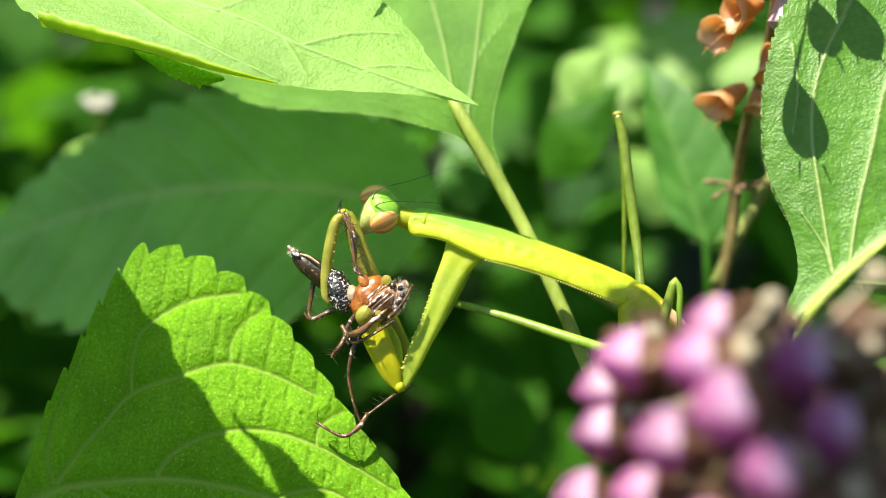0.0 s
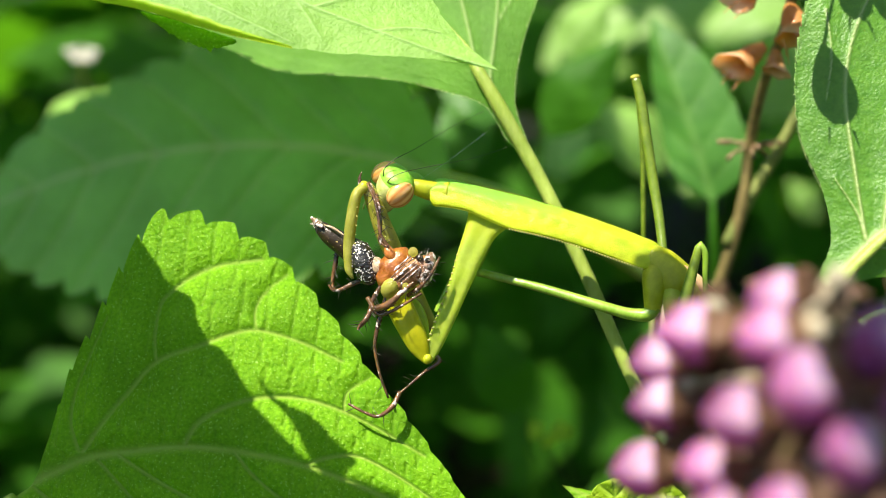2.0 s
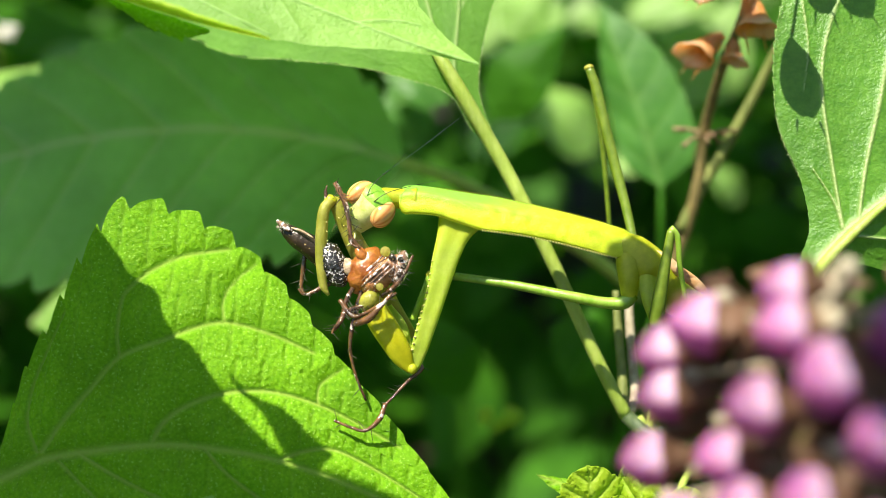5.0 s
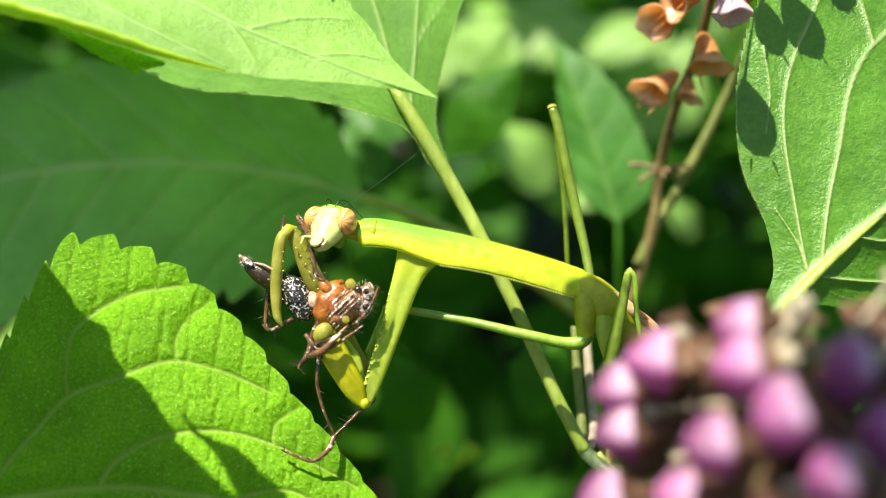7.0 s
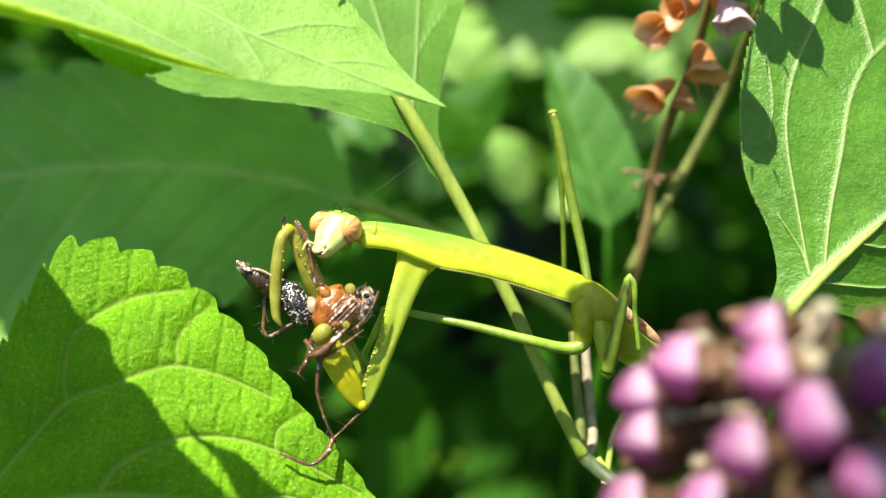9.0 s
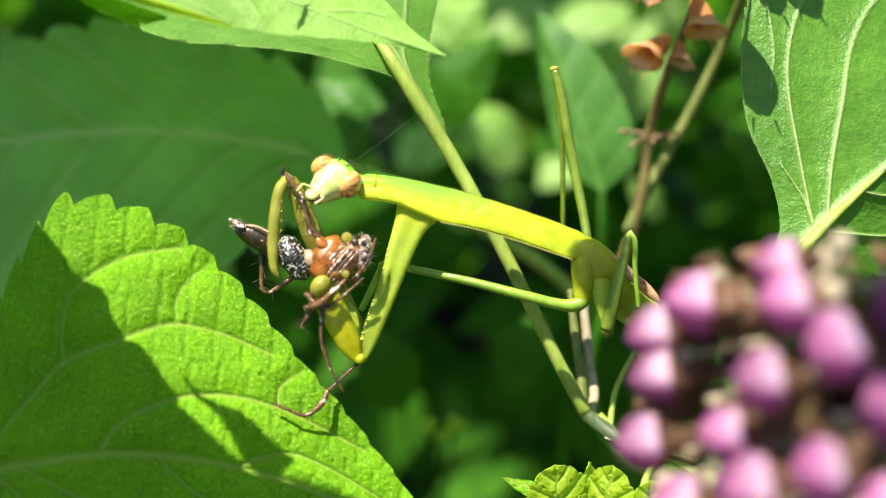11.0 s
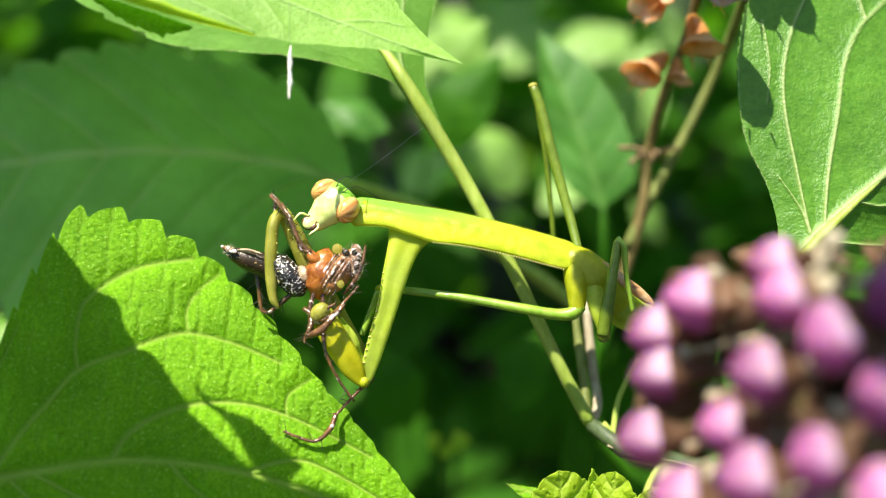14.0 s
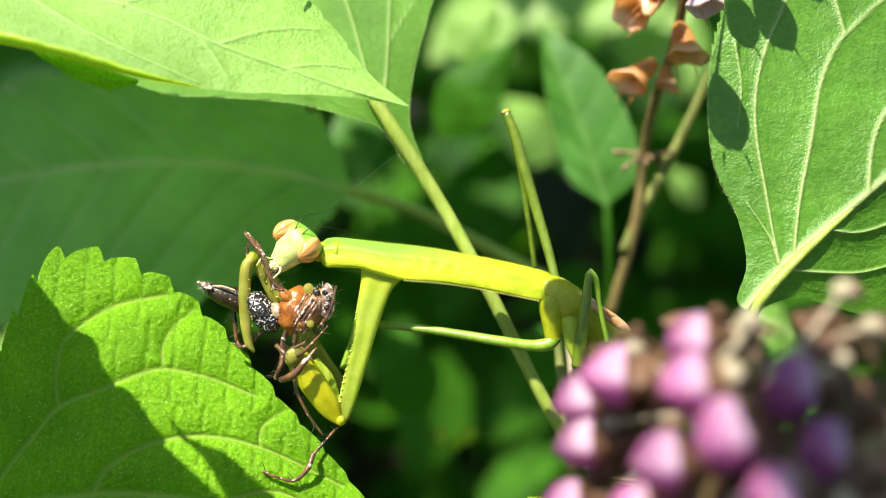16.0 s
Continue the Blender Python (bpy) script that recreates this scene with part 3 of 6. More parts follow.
def blade_of_drooping_leaf(p):
    return leaf("leaf", p,
                [(-56.1, 100, 35.2), (-42.2, 98, 30.4), (-26.2, 97, 25.2), (-12.9, 97, 19.7), (-0.5, 97, 15.3)],
                [(-56.1, 100, 35.2), (-51.1, 92, 27.4), (-45.7, 91, 23.9), (-35.8, 92, 21.3), (-26.8, 93, 18.7), (-19.9, 94.5, 17.4), (-9.9, 96, 16.8), (-4.8, 97, 16.2), (-0.5, 97, 15.3)],
                [(-56.1, 100, 35.2), (-47.1, 101, 34.9), (-32.4, 102, 33.9), (-20.3, 102, 32.8), (-13.0, 102, 29.2), (-8.7, 101, 24.7), (-4.9, 98.5, 19.4), (-0.5, 97, 15.3)],
                LEAF_PALE, lines=[
                    (97, [(-55, 34.5), (-42.2, 30.6), (-26.2, 25.4), (-20.1, 22.4), (-13.3, 19.7), (-5.9, 17.0), (-0.5, 15.3)], 0.32, 0.16),
                    (97, [(-42, 29.6), (-33.7, 24.3), (-25.9, 20.4), (-22.2, 18.6)], 0.22, 0.12), (97, [(-27.0, 25.7), (-22.7, 23.7), (-21.8, 22.9), (-19.1, 19.0)], 0.18, 0.1),
                    (97, [(-20.1, 22.4), (-14.5, 23.6), (-9.5, 23.4)], 0.18, 0.1), (97, [(-30, 26.6), (-22, 29.4), (-15, 31)], 0.18, 0.1), (97, [(-13.3, 19.7), (-9.5, 19.9), (-6.5, 19.4)], 0.14, 0.08)],
                teeth=13, tooth=0.05, quilt=0.34, rib=0.2, ladder=0.03, pitch=2.6, across=(0.5, 0, 0.9), wobble=2.5, crinkle=0.14, under=True, nu=240, nv=70,
                label="pale-green leaf with a yellow rim, light shining through")


def node_plant():
    """The plant with the long petiole that crosses behind the mantis."""
    node = (17.7, 113, -24.5)
    p = thing("branching_plant", node, "plant with a long petiole, a drooping pale leaf and young shoots", "plant")
    tube("stem", [ground_under((36.4, 112, -40.6)), (36.7, 111, -34.3), (28.9, 110, -29.0), (25.0, 110.5, -27.9), (21.5, 111, -27.4), (18.4, 112, -26.3), (16.8, 113, -24.1)], [1.6, 1.2, 0.95, 0.95, 1.0, 1.0, 0.85], STEM_DARK, p, "dark olive stem with pale ridges", n=80)
    for lift in (-0.2,):
        tube("ridge", [tuple(Vector(c) + Vector((0, -0.78, lift))) for c in ((28.9, 110, -29.0), (25.0, 110.5, -27.9), (21.5, 111, -27.4), (18.5, 112, -26.4))], [0.1, 0.16, 0.16, 0.1], STEM_PALE, p, n=24, seg=8)
    tube("petiole", [(16.8, 113, -24.1), (13.4, 112, -17.6), (7.7, 112, -5.3), (2.4, 112, 5.1), (-2.6, 111, 13.6), (-5.2, 110.8, 17.9), (-6.9, 112, 20.7), (-9.7, 113.4, 24.0)], [0.8, 0.75, 0.8, 0.85, 0.9, 0.75, 0.5, 0.25], STALK, p, n=60)
    # Its unseen far end is lengthened to shade the large leaf behind.
    blade_n = leaf("leaf", p,
         [(1.2, 111.6, 7.4), (-2.6, 111, 13.6), (-5.6, 112, 18.7), (-15.6, 117, 30.7), (-40, 121, 46), (-76, 125, 56), (-125, 128, 60)],
         [(1.2, 111.6, 7.4), (-1.7, 111.5, 9.9), (-4.4, 111.6, 14.1), (-9.4, 112.4, 16.1), (-15.3, 113.2, 17.7), (-23.3, 114, 18.7), (-31.1, 115, 19.6), (-36.6, 116, 22.0), (-42.7, 117, 25.3), (-46.7, 118, 29.5), (-51.0, 120, 36.5), (-66, 122, 40), (-95, 125, 37), (-116, 127, 42), (-125, 128, 60)],
         [(1.2, 111.6, 7.4), (0.9, 111.5, 9.2), (-0.7, 111.8, 13.6), (-0.8, 113, 17.8), (0.3, 115, 23.6), (2.4, 117.6, 31.0), (6, 122, 45), (-10, 126, 64), (-50, 128, 82), (-95, 128, 82), (-125, 128, 60)],
         LEAF_DOWNY, lines=[
             (111, [(0.6, 8.6), (-2.6, 13.6), (-5.6, 18.7), (-15.6, 29.2), (-38, 43), (-70, 50), (-110, 54)], 0.3, 0.3),
             (111, [(-2.9, 14.2), (-3.8, 17.1), (-3.4, 22.1), (-3.0, 29.1), (-2.0, 42)], 0.2, 0.16), (111, [(-5.5, 18.4), (-6.3, 22.1), (-8.3, 29.1), (-14, 44)], 0.2, 0.16),
             (111, [(-3.4, 23.5), (-1.6, 26.5), (0.6, 29.5)], 0.1, 0.06), (111, [(-6.2, 19.4), (-14, 20.6), (-26, 22), (-36, 26)], 0.2, 0.1), (111, [(-12, 25.5), (-24, 28), (-38, 32)], 0.2, 0.1)],
         teeth=26, tooth=0.03, quilt=0.3, rib=0.26, ladder=0.02, pitch=2.4, across=(0.3, 0, 1), wobble=3.0, crinkle=0.12,
         under=True, nu=260, nv=80, label="pale-green drooping leaf with a downy underside")
    edge = [(-1.7, 111.2, 9.9), (-4.4, 111.3, 14.1), (-9.4, 112.0, 16.0), (-15.3, 112.8, 17.6), (-23.3, 113.6, 18.6), (-31.1, 114.6, 19.5), (-36.6, 115.6, 21.9)]
    hair_n = fringe("hair", edge, 600, 0.28, DOWN, p, 2)
    hair_m = fringe("hair", [(0.9, 111.2, 9.2), (-0.7, 111.5, 13.6), (-0.8, 112.7, 17.8), (0.3, 114.6, 23.6), (2.4, 117.2, 31.0)], 380, 0.25, DOWN, p, 3)
    for shift in (-0.62, 0.6):
        fringe("hair", [tuple(Vector(c) + Vector((shift, -0.2, shift * 0.4))) for c in ((16.8, 113, -24.1), (13.4, 112, -17.6), (7.7, 112, -5.3), (2.4, 112, 5.1), (-2.6, 111, 13.6))], 380, 0.25, DOWN, p, 4)
    for base, tip, width, facing in (((12.6, 108.0, -38.1), (11.3, 104.0, -27.8), 5.6, (0.05, -0.95, 0.3)),
                                     ((17.4, 107.0, -38.3), (17.6, 103.5, -28.0), 4.4, (-0.45, -0.85, 0.3)),
                                     ((22.2, 107.0, -38.9), (21.5, 103.0, -29.7), 4.6, (0.1, -0.9, 0.4)),
                                     ((15.8, 109.0, -38.2), (15.6, 106.5, -28.2), 2.6, (0.8, -0.6, 0.1)),
                                     ((14.0, 106.0, -38.4), (13.7, 102.0, -30.7), 4.4, (0.3, -0.8, 0.5)),
                                     ((19.2, 105.5, -38.9), (18.7, 101.5, -31.5), 4.4, (-0.3, -0.8, 0.5)),
                                     ((25.1, 107.0, -39.6), (25.9, 103.0, -31.6), 4.6, (0.3, -0.9, 0.4)),
                                     ((8.5, 108.0, -39.2), (6.7, 105.0, -32.4), 4.4, (-0.2, -0.9, 0.4))):
        crumpled_leaf(p, base, tip, width * 1.35, facing)
    small_leaf("leaf", p, (12.6, 110.0, -34.1), (5.8, 107.0, -29.6), 2.8, (0.1, -0.6, 0.8), LEAF, "dark-green pointed leaf", 0.1, 40, 10, 6)
    small_leaf("leaflet", p, (22.7, 112, -16.6), (28.3, 111, -22.2), 2.6, (0.3, -0.7, 0.6), LEAF, "narrow green leaflet", 0.1, 40, 10, 6)
    tube("leaflet_stalk", [(19.2, 112, -26.9), (20.4, 113, -21.4), (22.7, 112, -16.6)], [0.4, 0.35, 0.3], STALK, p)
    tube("shoot", [(25.0, 110.5, -28.3), (23.1, 110.5, -31.5), (21.7, 109, -35.6)], [0.4, 0.45, 0.5], STALK, p)
    tube("dry_stem", [(16.9, 113.6, -24.4), (18.1, 114.5, -22.5), (18.1, 116, -19.1), (17.7, 117, -12.0), (18.1, 119, -7.0)], [0.7, 0.62, 0.62, 0.55, 0.4], STEM_PALE, p, "pale dry stem", n=30)
    tube("side_stem", [(16.6, 113.6, -23.6), (16.6, 114.4, -20.5), (16.3, 116, -15.0), (16.0, 117, -9.5)], [0.62, 0.6, 0.55, 0.4], STALK_DULL, p, "olive-green side stem", n=30)
    tube("twig", [(18.0, 113, -24.5), (20.4, 112, -27.2), (26.1, 111, -29.0), (33.1, 110, -34.0)], [0.9, 0.95, 0.8, 0.6], STALK, p)
    return p, (blade_n, hair_n, hair_m)


def grey_leaf_plant():
    """The plant whose grey-green leaf stands up beside the flowers."""
    base = (35.7, 102, -7.7)
    p = thing("grey_green_plant", base, "plant with a grey-green broad leaf and pale raised veins", "plant")
    tube("stem", [ground_under((41.1, 122, -36.9)), (41.1, 122, -36.9), (38.9, 116, -23.4), (36.5, 108, -14.1)], [1.2, 0.9, 0.7, 0.55], STEM_PURPLE, p, n=50)
    tube("petiole", [(36.5, 108, -14.2), (35.5, 104, -10.5), (36.1, 101, -6.7), (39.3, 100.7, -2.9), (43.0, 101.3, 0.4), (47.4, 102.1, 4.0), (54, 103.2, 9.5)], [0.5, 0.6, 0.65, 0.55, 0.42, 0.3, 0.1], STALK, p, n=40)
    leaf("leaf", p,
         [(35.5, 101, -7.4), (39.4, 101, -2.9), (47.6, 102, 4.2), (60.4, 104, 14.9), (70.4, 106, 25.3)],
         [(35.5, 101, -7.4), (34.1, 101, -6.2), (35.4, 102, -2.4), (34.8, 103, 2.8), (32.7, 104, 8.7), (32.3, 105, 14.7), (32.9, 106, 19.9), (34.7, 107, 26.2), (39.9, 109, 35.7), (51.2, 111, 42.3), (63.9, 110, 36.7), (70.4, 106, 25.3)],
         [(35.5, 101, -7.4), (40.2, 101.5, -6.0), (43.6, 102.5, -6.7), (49.3, 104, -8.4), (59.0, 106, -7.5), (68.5, 107, 2.6), (72.9, 107, 15.4), (70.4, 106, 25.3)],
         LEAF_GREY, lines=[
             (103, [(35.0, -7.9), (39.4, -2.8), (44.4, 1.5), (47.9, 4.2), (60.4, 14.9), (70.0, 25.0)], 0.5, 0.25),
             (103, [(39.4, -2.4), (39.2, -1.7), (37.9, 5.4), (36.8, 12.7), (37.0, 17.0), (38.1, 21.2), (39.7, 24.8), (40.8, 27.7), (44, 36)], 0.19, 0.12),
             (103, [(40.9, -1.6), (41.5, 4.0), (42.9, 11.2), (44.0, 17.3), (45.8, 21.2), (47.9, 23.4), (52.3, 27.6), (56, 36)], 0.21, 0.14),
             (103, [(46.5, 22.1), (45.1, 27.0), (43.7, 32.0)], 0.16, 0.1), (103, [(39.2, -2.2), (38.4, 0.4), (36.0, 4.2)], 0.14, 0.06),
             (103, [(39.5, -2.8), (43.6, -3.3), (48.0, -3.5), (52.9, -2.4)], 0.17, 0.12), (103, [(44.4, 1.5), (45.8, 1.1), (48.0, 0.9), (52.9, 2.5), (62, 8)], 0.15, 0.1),
             (103, [(48.9, 5.0), (49.9, 11.7), (54.8, 19.6), (60, 32)], 0.2, 0.12), (103, [(34.6, 22.0), (35.3, 17.0), (34.9, 12.5)], 0.1, 0.06)],
         teeth=64, tooth=0.025, quilt=0.34, rib=0.34, ladder=0.012, pitch=2.2, across=(0.25, 0, 1), wobble=3.0, crinkle=0.12,
         under=True, nu=300, nv=110, label="grey-green downy leaf with raised pale veins")
    fringe("hair", [(34.7, 102.6, 2.8), (32.5, 103.6, 8.7), (32.2, 104.6, 14.7), (32.8, 105.6, 19.8), (34.6, 106.6, 26.1)], 420, 0.28, DOWN, p, 6)
    fringe("hair", [(36.2, 100.4, -6.5), (38.9, 99.8, -2.9), (42.7, 100.2, 0.7), (47.1, 101, 4.1)], 260, 0.25, DOWN, p, 7)
    return p


def calyx_mesh(name, open_mat, in_mat, length, wide, lips, curl=0.15, flare=-0.22, lobes=0.16, tube_rings=0, trumpet=False):
    """A bell that opens along +z: outer skin, inner skin and a lobed rim."""
    me = bpy.data.meshes.new(name)
    seg, rings = 20, 12
    verts, faces, slots = [], [], []
    for layer, gap in ((0, 0.0), (1, 0.12)):
        for i in range(rings + 1):
            f = i / rings
            r = wide * (0.16 + 0.84 * math.sin(min(1.0, f * 1.25) * math.pi / 2)) * (1 + flare * max(0, f - 0.72) / 0.28) - gap * wide
            if trumpet:
                r = wide * (0.30 + 0.34 * math.sin(min(1.0, f / 0.55) * math.pi / 2) + (0.52 * ((f - 0.55) / 0.45) ** 1.4 if f > 0.55 else 0)) - gap * wide * 0.6
            for k in range(seg):
                a = 2 * math.pi * k / seg
                lobe = 1 + (lobes * math.cos(lips * a) * max(0, f - 0.6) / 0.4)
                z = length * f * lobe + (curl * length * math.cos(a) * f * f)
                verts.append((max(r, 0.05 * wide) * math.cos(a) * 0.001, max(r, 0.05 * wide) * math.sin(a) * 0.9 * 0.001, (z + gap * 0.3 * wide) * 0.001))
    per = (rings + 1) * seg
    for layer in (0, 1):
        for i in range(rings):
            for k in range(seg):
                a, b = layer * per + i * seg + k, layer * per + i * seg + (k + 1) % seg
                faces.append((a, b, b + seg, a + seg) if layer == 0 else (a, a + seg, b + seg, b))
                slots.append(1 if layer or i < tube_rings else 0)
    for k in range(seg):
        a, b = rings * seg + k, rings * seg + (k + 1) % seg
        faces.append((a, b, b + per, a + per))
        slots.append(0)
    me.from_pydata(verts, [], faces)
    me.materials.append(open_mat)
    me.materials.append(in_mat)
    me.polygons.foreach_set("material_index", slots)
    # On trumpets the lip's highlight is painted in as a pale band.
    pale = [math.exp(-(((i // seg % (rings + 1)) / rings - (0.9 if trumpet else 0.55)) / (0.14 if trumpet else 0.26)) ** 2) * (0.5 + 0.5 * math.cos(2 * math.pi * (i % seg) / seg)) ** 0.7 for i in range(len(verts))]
    me.attributes.new("vein", "FLOAT", "POINT").data.foreach_set("value", pale)
    me.shade_smooth()
    return me


def bud_mesh(name, tip_mat, body_mat, length, wide):
    """A flower bud along +z: a narrow dull body and a rounded bright tip, paler on its +x side with petal tone and a
    painted highlight.
    """
    me = bpy.data.meshes.new(name)
    seg, rings = 22, 18
    verts, faces, slots, pale = [], [], [], []
    for i in range(rings + 1):
        f = i / rings
        if f < 0.42:
            r = 0.24 + 0.36 * f / 0.42
        elif f < 0.54:
            r = 0.6 + 0.36 * math.sin((f - 0.42) / 0.12 * math.pi / 2)
        else:
            r = max(0.0, 1 - ((f - 0.54) / 0.46) ** 2.2) ** 0.55 * 0.97
        for k in range(seg):
            a = 2 * math.pi * k / seg
            fold = 1 + 0.16 * math.cos(3 * a + 0.6) * f + 0.05 * math.cos(5 * a + 2 * f)
            nod = 0.2 * max(0.0, f - 0.45) * wide
            verts.append(((r * wide * fold * math.cos(a) * 0.8 + nod) * 0.001, r * wide * fold * 1.08 * math.sin(a) * 0.001, (length * f + 0.3 * math.cos(2 * a) * f) * 0.001))
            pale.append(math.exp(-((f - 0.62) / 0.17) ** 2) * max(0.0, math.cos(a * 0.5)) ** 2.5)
    for i in range(rings):
        for k in range(seg):
            a, b = i * seg + k, i * seg + (k + 1) % seg
            faces.append((a, b, b + seg, a + seg))
            slots.append(1 if i < 10 else 0)
    faces += [tuple(range(seg - 1, -1, -1)), tuple(rings * seg + k for k in range(seg))]
    slots += [1, 0]
    me.from_pydata(verts, [], faces)
    me.materials.append(tip_mat)
    me.materials.append(body_mat)
    me.polygons.foreach_set("material_index", slots)
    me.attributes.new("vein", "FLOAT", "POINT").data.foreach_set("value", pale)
    me.shade_smooth()
    return me


def set_bud(name, me, parent, at, way, side, size=1.0):
    ob = new(name, me)
    ob.parent = parent
    z = Vector(way).normalized()
    x = (Vector(side) - z * Vector(side).dot(z)).normalized()
    y = z.cross(x)
    turn = Matrix((x, y, z)).transposed().to_quaternion()
    ob.matrix_basis = Matrix.LocRotScale((Vector(at) - home(parent)) * 0.001, turn, Vector((size * 0.9, size * 1.08, size)))
    return ob


def set_piece(name, me, parent, at, way, size=1.0, spin=0.0):
    ob = new(name, me)
    ob.parent = parent
    q_way = Vector(way).to_track_quat("Z", "Y")
    ob.matrix_basis = Matrix.LocRotScale((Vector(at) - home(parent)) * 0.001, q_way @ Euler((0, 0, spin)).to_quaternion(), Vector((size,) * 3))
    return ob


def pink_spike():
    """The pink flower spike close to the lens."""
    rnd = random.Random(5)
    foot = (36.0, 62, -29.8)
    p = thing("pink_flower_spike", foot, "flower spike with pink and purple bell-shaped calyces", "flower")
    axis = [ground_under((41.2, 62, -39.1)), (41.2, 62, -39.1), (35.4, 61, -29.4), (29.6, 61, -18.8), (24.6, 62, -11.8), (21.9, 64, -6.4)]
    tube("stem", axis, [1.0, 0.8, 0.7, 0.6, 0.5, 0.35], STEM_PURPLE, p, n=60)
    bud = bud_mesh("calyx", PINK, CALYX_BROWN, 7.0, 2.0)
    spent = bud_mesh("spent_calyx", CALYX_BROWN, CALYX_BROWN, 7.0, 1.25)
    spots = [(14.8, 68, -8.0), (12.9, 72, -10.7), (12.7, 71, -13.8), (16.6, 61, -12.7), (20.1, 67, -5.5), (18.7, 62, -7.7), (11.3, 70, -18.5), (14.9, 64, -16.7),
             (20.4, 58, -10.3), (24.8, 59, -7.3), (22.3, 56, -13.6), (18.5, 57, -17.6), (15.6, 60, -19.4), (12.8, 66, -21.9), (22.2, 56, -20.0), (20.2, 60, -22.8), (22.1, 68, -16.1),
             (25.8, 57, -10.8), (25.8, 56, -16.3), (30.5, 60, -9.2), (31.3, 58, -14.5), (28.8, 58, -22.0), (29.0, 68, -12.9), (32.2, 68, -17.8), (28.0, 60, -7.5), (29.0, 57, -17.6), (28.0, 64, -6.1)]
    for i, s in enumerate(spots):
        c = Vector(s)
        line = spline(axis[2:], 40)
        near = Vector(min(line, key=lambda a: (Vector(a) - c).length + 0.6 * abs(a[2] + 2.0 - c.z)))
        out = (c - near).normalized()
        way = (out * 0.35 + Vector((-0.8, -0.3 + 0.3 * (rnd.random() - 0.5), -0.05 + 0.5 * (rnd.random() - 0.5)))).normalized()
        start = c - way * 5.2
        # Pale sides, with their painted highlight, are turned to the viewer.
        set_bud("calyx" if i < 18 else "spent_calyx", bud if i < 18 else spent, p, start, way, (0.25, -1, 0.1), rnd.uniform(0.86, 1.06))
        if i < 16:
            set_bud("spent_calyx", spent, p, start + Vector((rnd.uniform(0.5, 2.5), rnd.uniform(3, 6), rnd.uniform(-3, 1))), way + Vector((rnd.uniform(-0.4, 0.4), 0, rnd.uniform(-0.5, 0.3))), (0.25, -1, 0.1), rnd.uniform(0.8, 1.1))
        for _ in range(3):
            jog = Vector((rnd.uniform(-0.5, 3.0), rnd.uniform(1.5, 6.0), rnd.uniform(-3.0, 3.0)))
            set_bud("spent_calyx", spent, p, start + jog, Vector((rnd.uniform(-0.9, -0.1), rnd.uniform(-0.8, 0.2), rnd.uniform(-0.7, 0.5))), (0.25, -1, 0.1), rnd.uniform(0.4, 0.7))
        for k in range(5):
            b = start + way * rnd.uniform(-0.5, 0.8)
            small_leaf("bract", p, b, b + Vector((rnd.uniform(-1, 1), rnd.uniform(-0.6, 0.6), rnd.uniform(-1.2, 1.0))) * 2.9, 1.5, (rnd.uniform(-0.4, 0.4), -0.8, 0.4), CALYX_BROWN if k else STEM_OLIVE, "", 0.1, 8, 3, 1)
        for _ in range(2):
            end = start + Vector((rnd.uniform(-3, 1), rnd.uniform(-2, 1), rnd.uniform(-3, 3)))
            tube("pedicel", [near, (near + end) / 2 + Vector((0, -0.8, rnd.uniform(-1, 1))), end], [0.24, 0.2, 0.16], STEM_PALE, p, "pale bare pedicel", n=8, seg=8)
            egg("spent_calyx", tuple(end), tuple(end - near), (0.75, 0.75, 1.1), STEM_PALE, p, "pale spent calyx", 8, 10)
        tube("pedicel", [near, (near + start) / 2 + Vector((0, 0, 0.5)), start + way * 0.4], [0.28, 0.25, 0.3], STEM_PURPLE, p, n=8, seg=8)
    line = spline(axis[2:], 60)
    for _ in range(50):
        c = Vector(line[rnd.randrange(4, 60)]) + Vector((rnd.gauss(-1.5, 3.2), rnd.uniform(5.0, 9.0), rnd.gauss(-1.0, 3.2)))
        set_bud("spent_calyx", spent, p, c, Vector((rnd.uniform(-1, 0.3), rnd.uniform(-0.9, 0.1), rnd.uniform(-0.6, 0.8))), (0.25, -1, 0.1), rnd.uniform(0.5, 0.95))
    # Unseen branch, added to hold the dry calyces and leaves that cast shadows.
    tube("branch", [(41.2, 62, -35.4), (62, 78, -20), (62, 85, 20), (52, 90, 52), (36, 92, 61), (22, 92, 60)], [0.6, 0.55, 0.5, 0.45, 0.4, 0.3], STEM_PURPLE, p, n=60)
    twig_end = Vector((16.3, 106, -2.8)) + SUN_PLAN * 76
    tube("branch", [(22, 92, 60), (12, 82, 62), tuple(twig_end)], [0.3, 0.3, 0.25], STEM_PURPLE, p, n=20, seg=8)
    # Placed so that its shade falls on the mantis's thorax.
    small_leaf("leaf", p, tuple(twig_end), tuple(Vector((18.2, 104, -14.0)) + SUN_PLAN * 73), 6.6, tuple(SUN_PLAN), LEAF, "small unseen green leaf on the branch, added to cast shade", 0.05, 24, 6, 8)
    shade_at = Vector((26.8, 58, -11.0)) + SUN_PLAN * 78
    tube("branch", [tuple(twig_end), (6, 45, 58), tuple(shade_at + Vector((0, 7, 7)))], [0.25, 0.25, 0.2], STEM_PURPLE, p, n=20, seg=8)
    # A second unseen leaf keeps sun off the spike's right side.
    small_leaf("leaf", p, tuple(shade_at + Vector((0, 7, 7))), tuple(shade_at + Vector((1, -8, -9))), 9.5, tuple(SUN_PLAN), LEAF, "small unseen green leaf on the branch, added to cast shade", 0.05, 24, 6, 8)
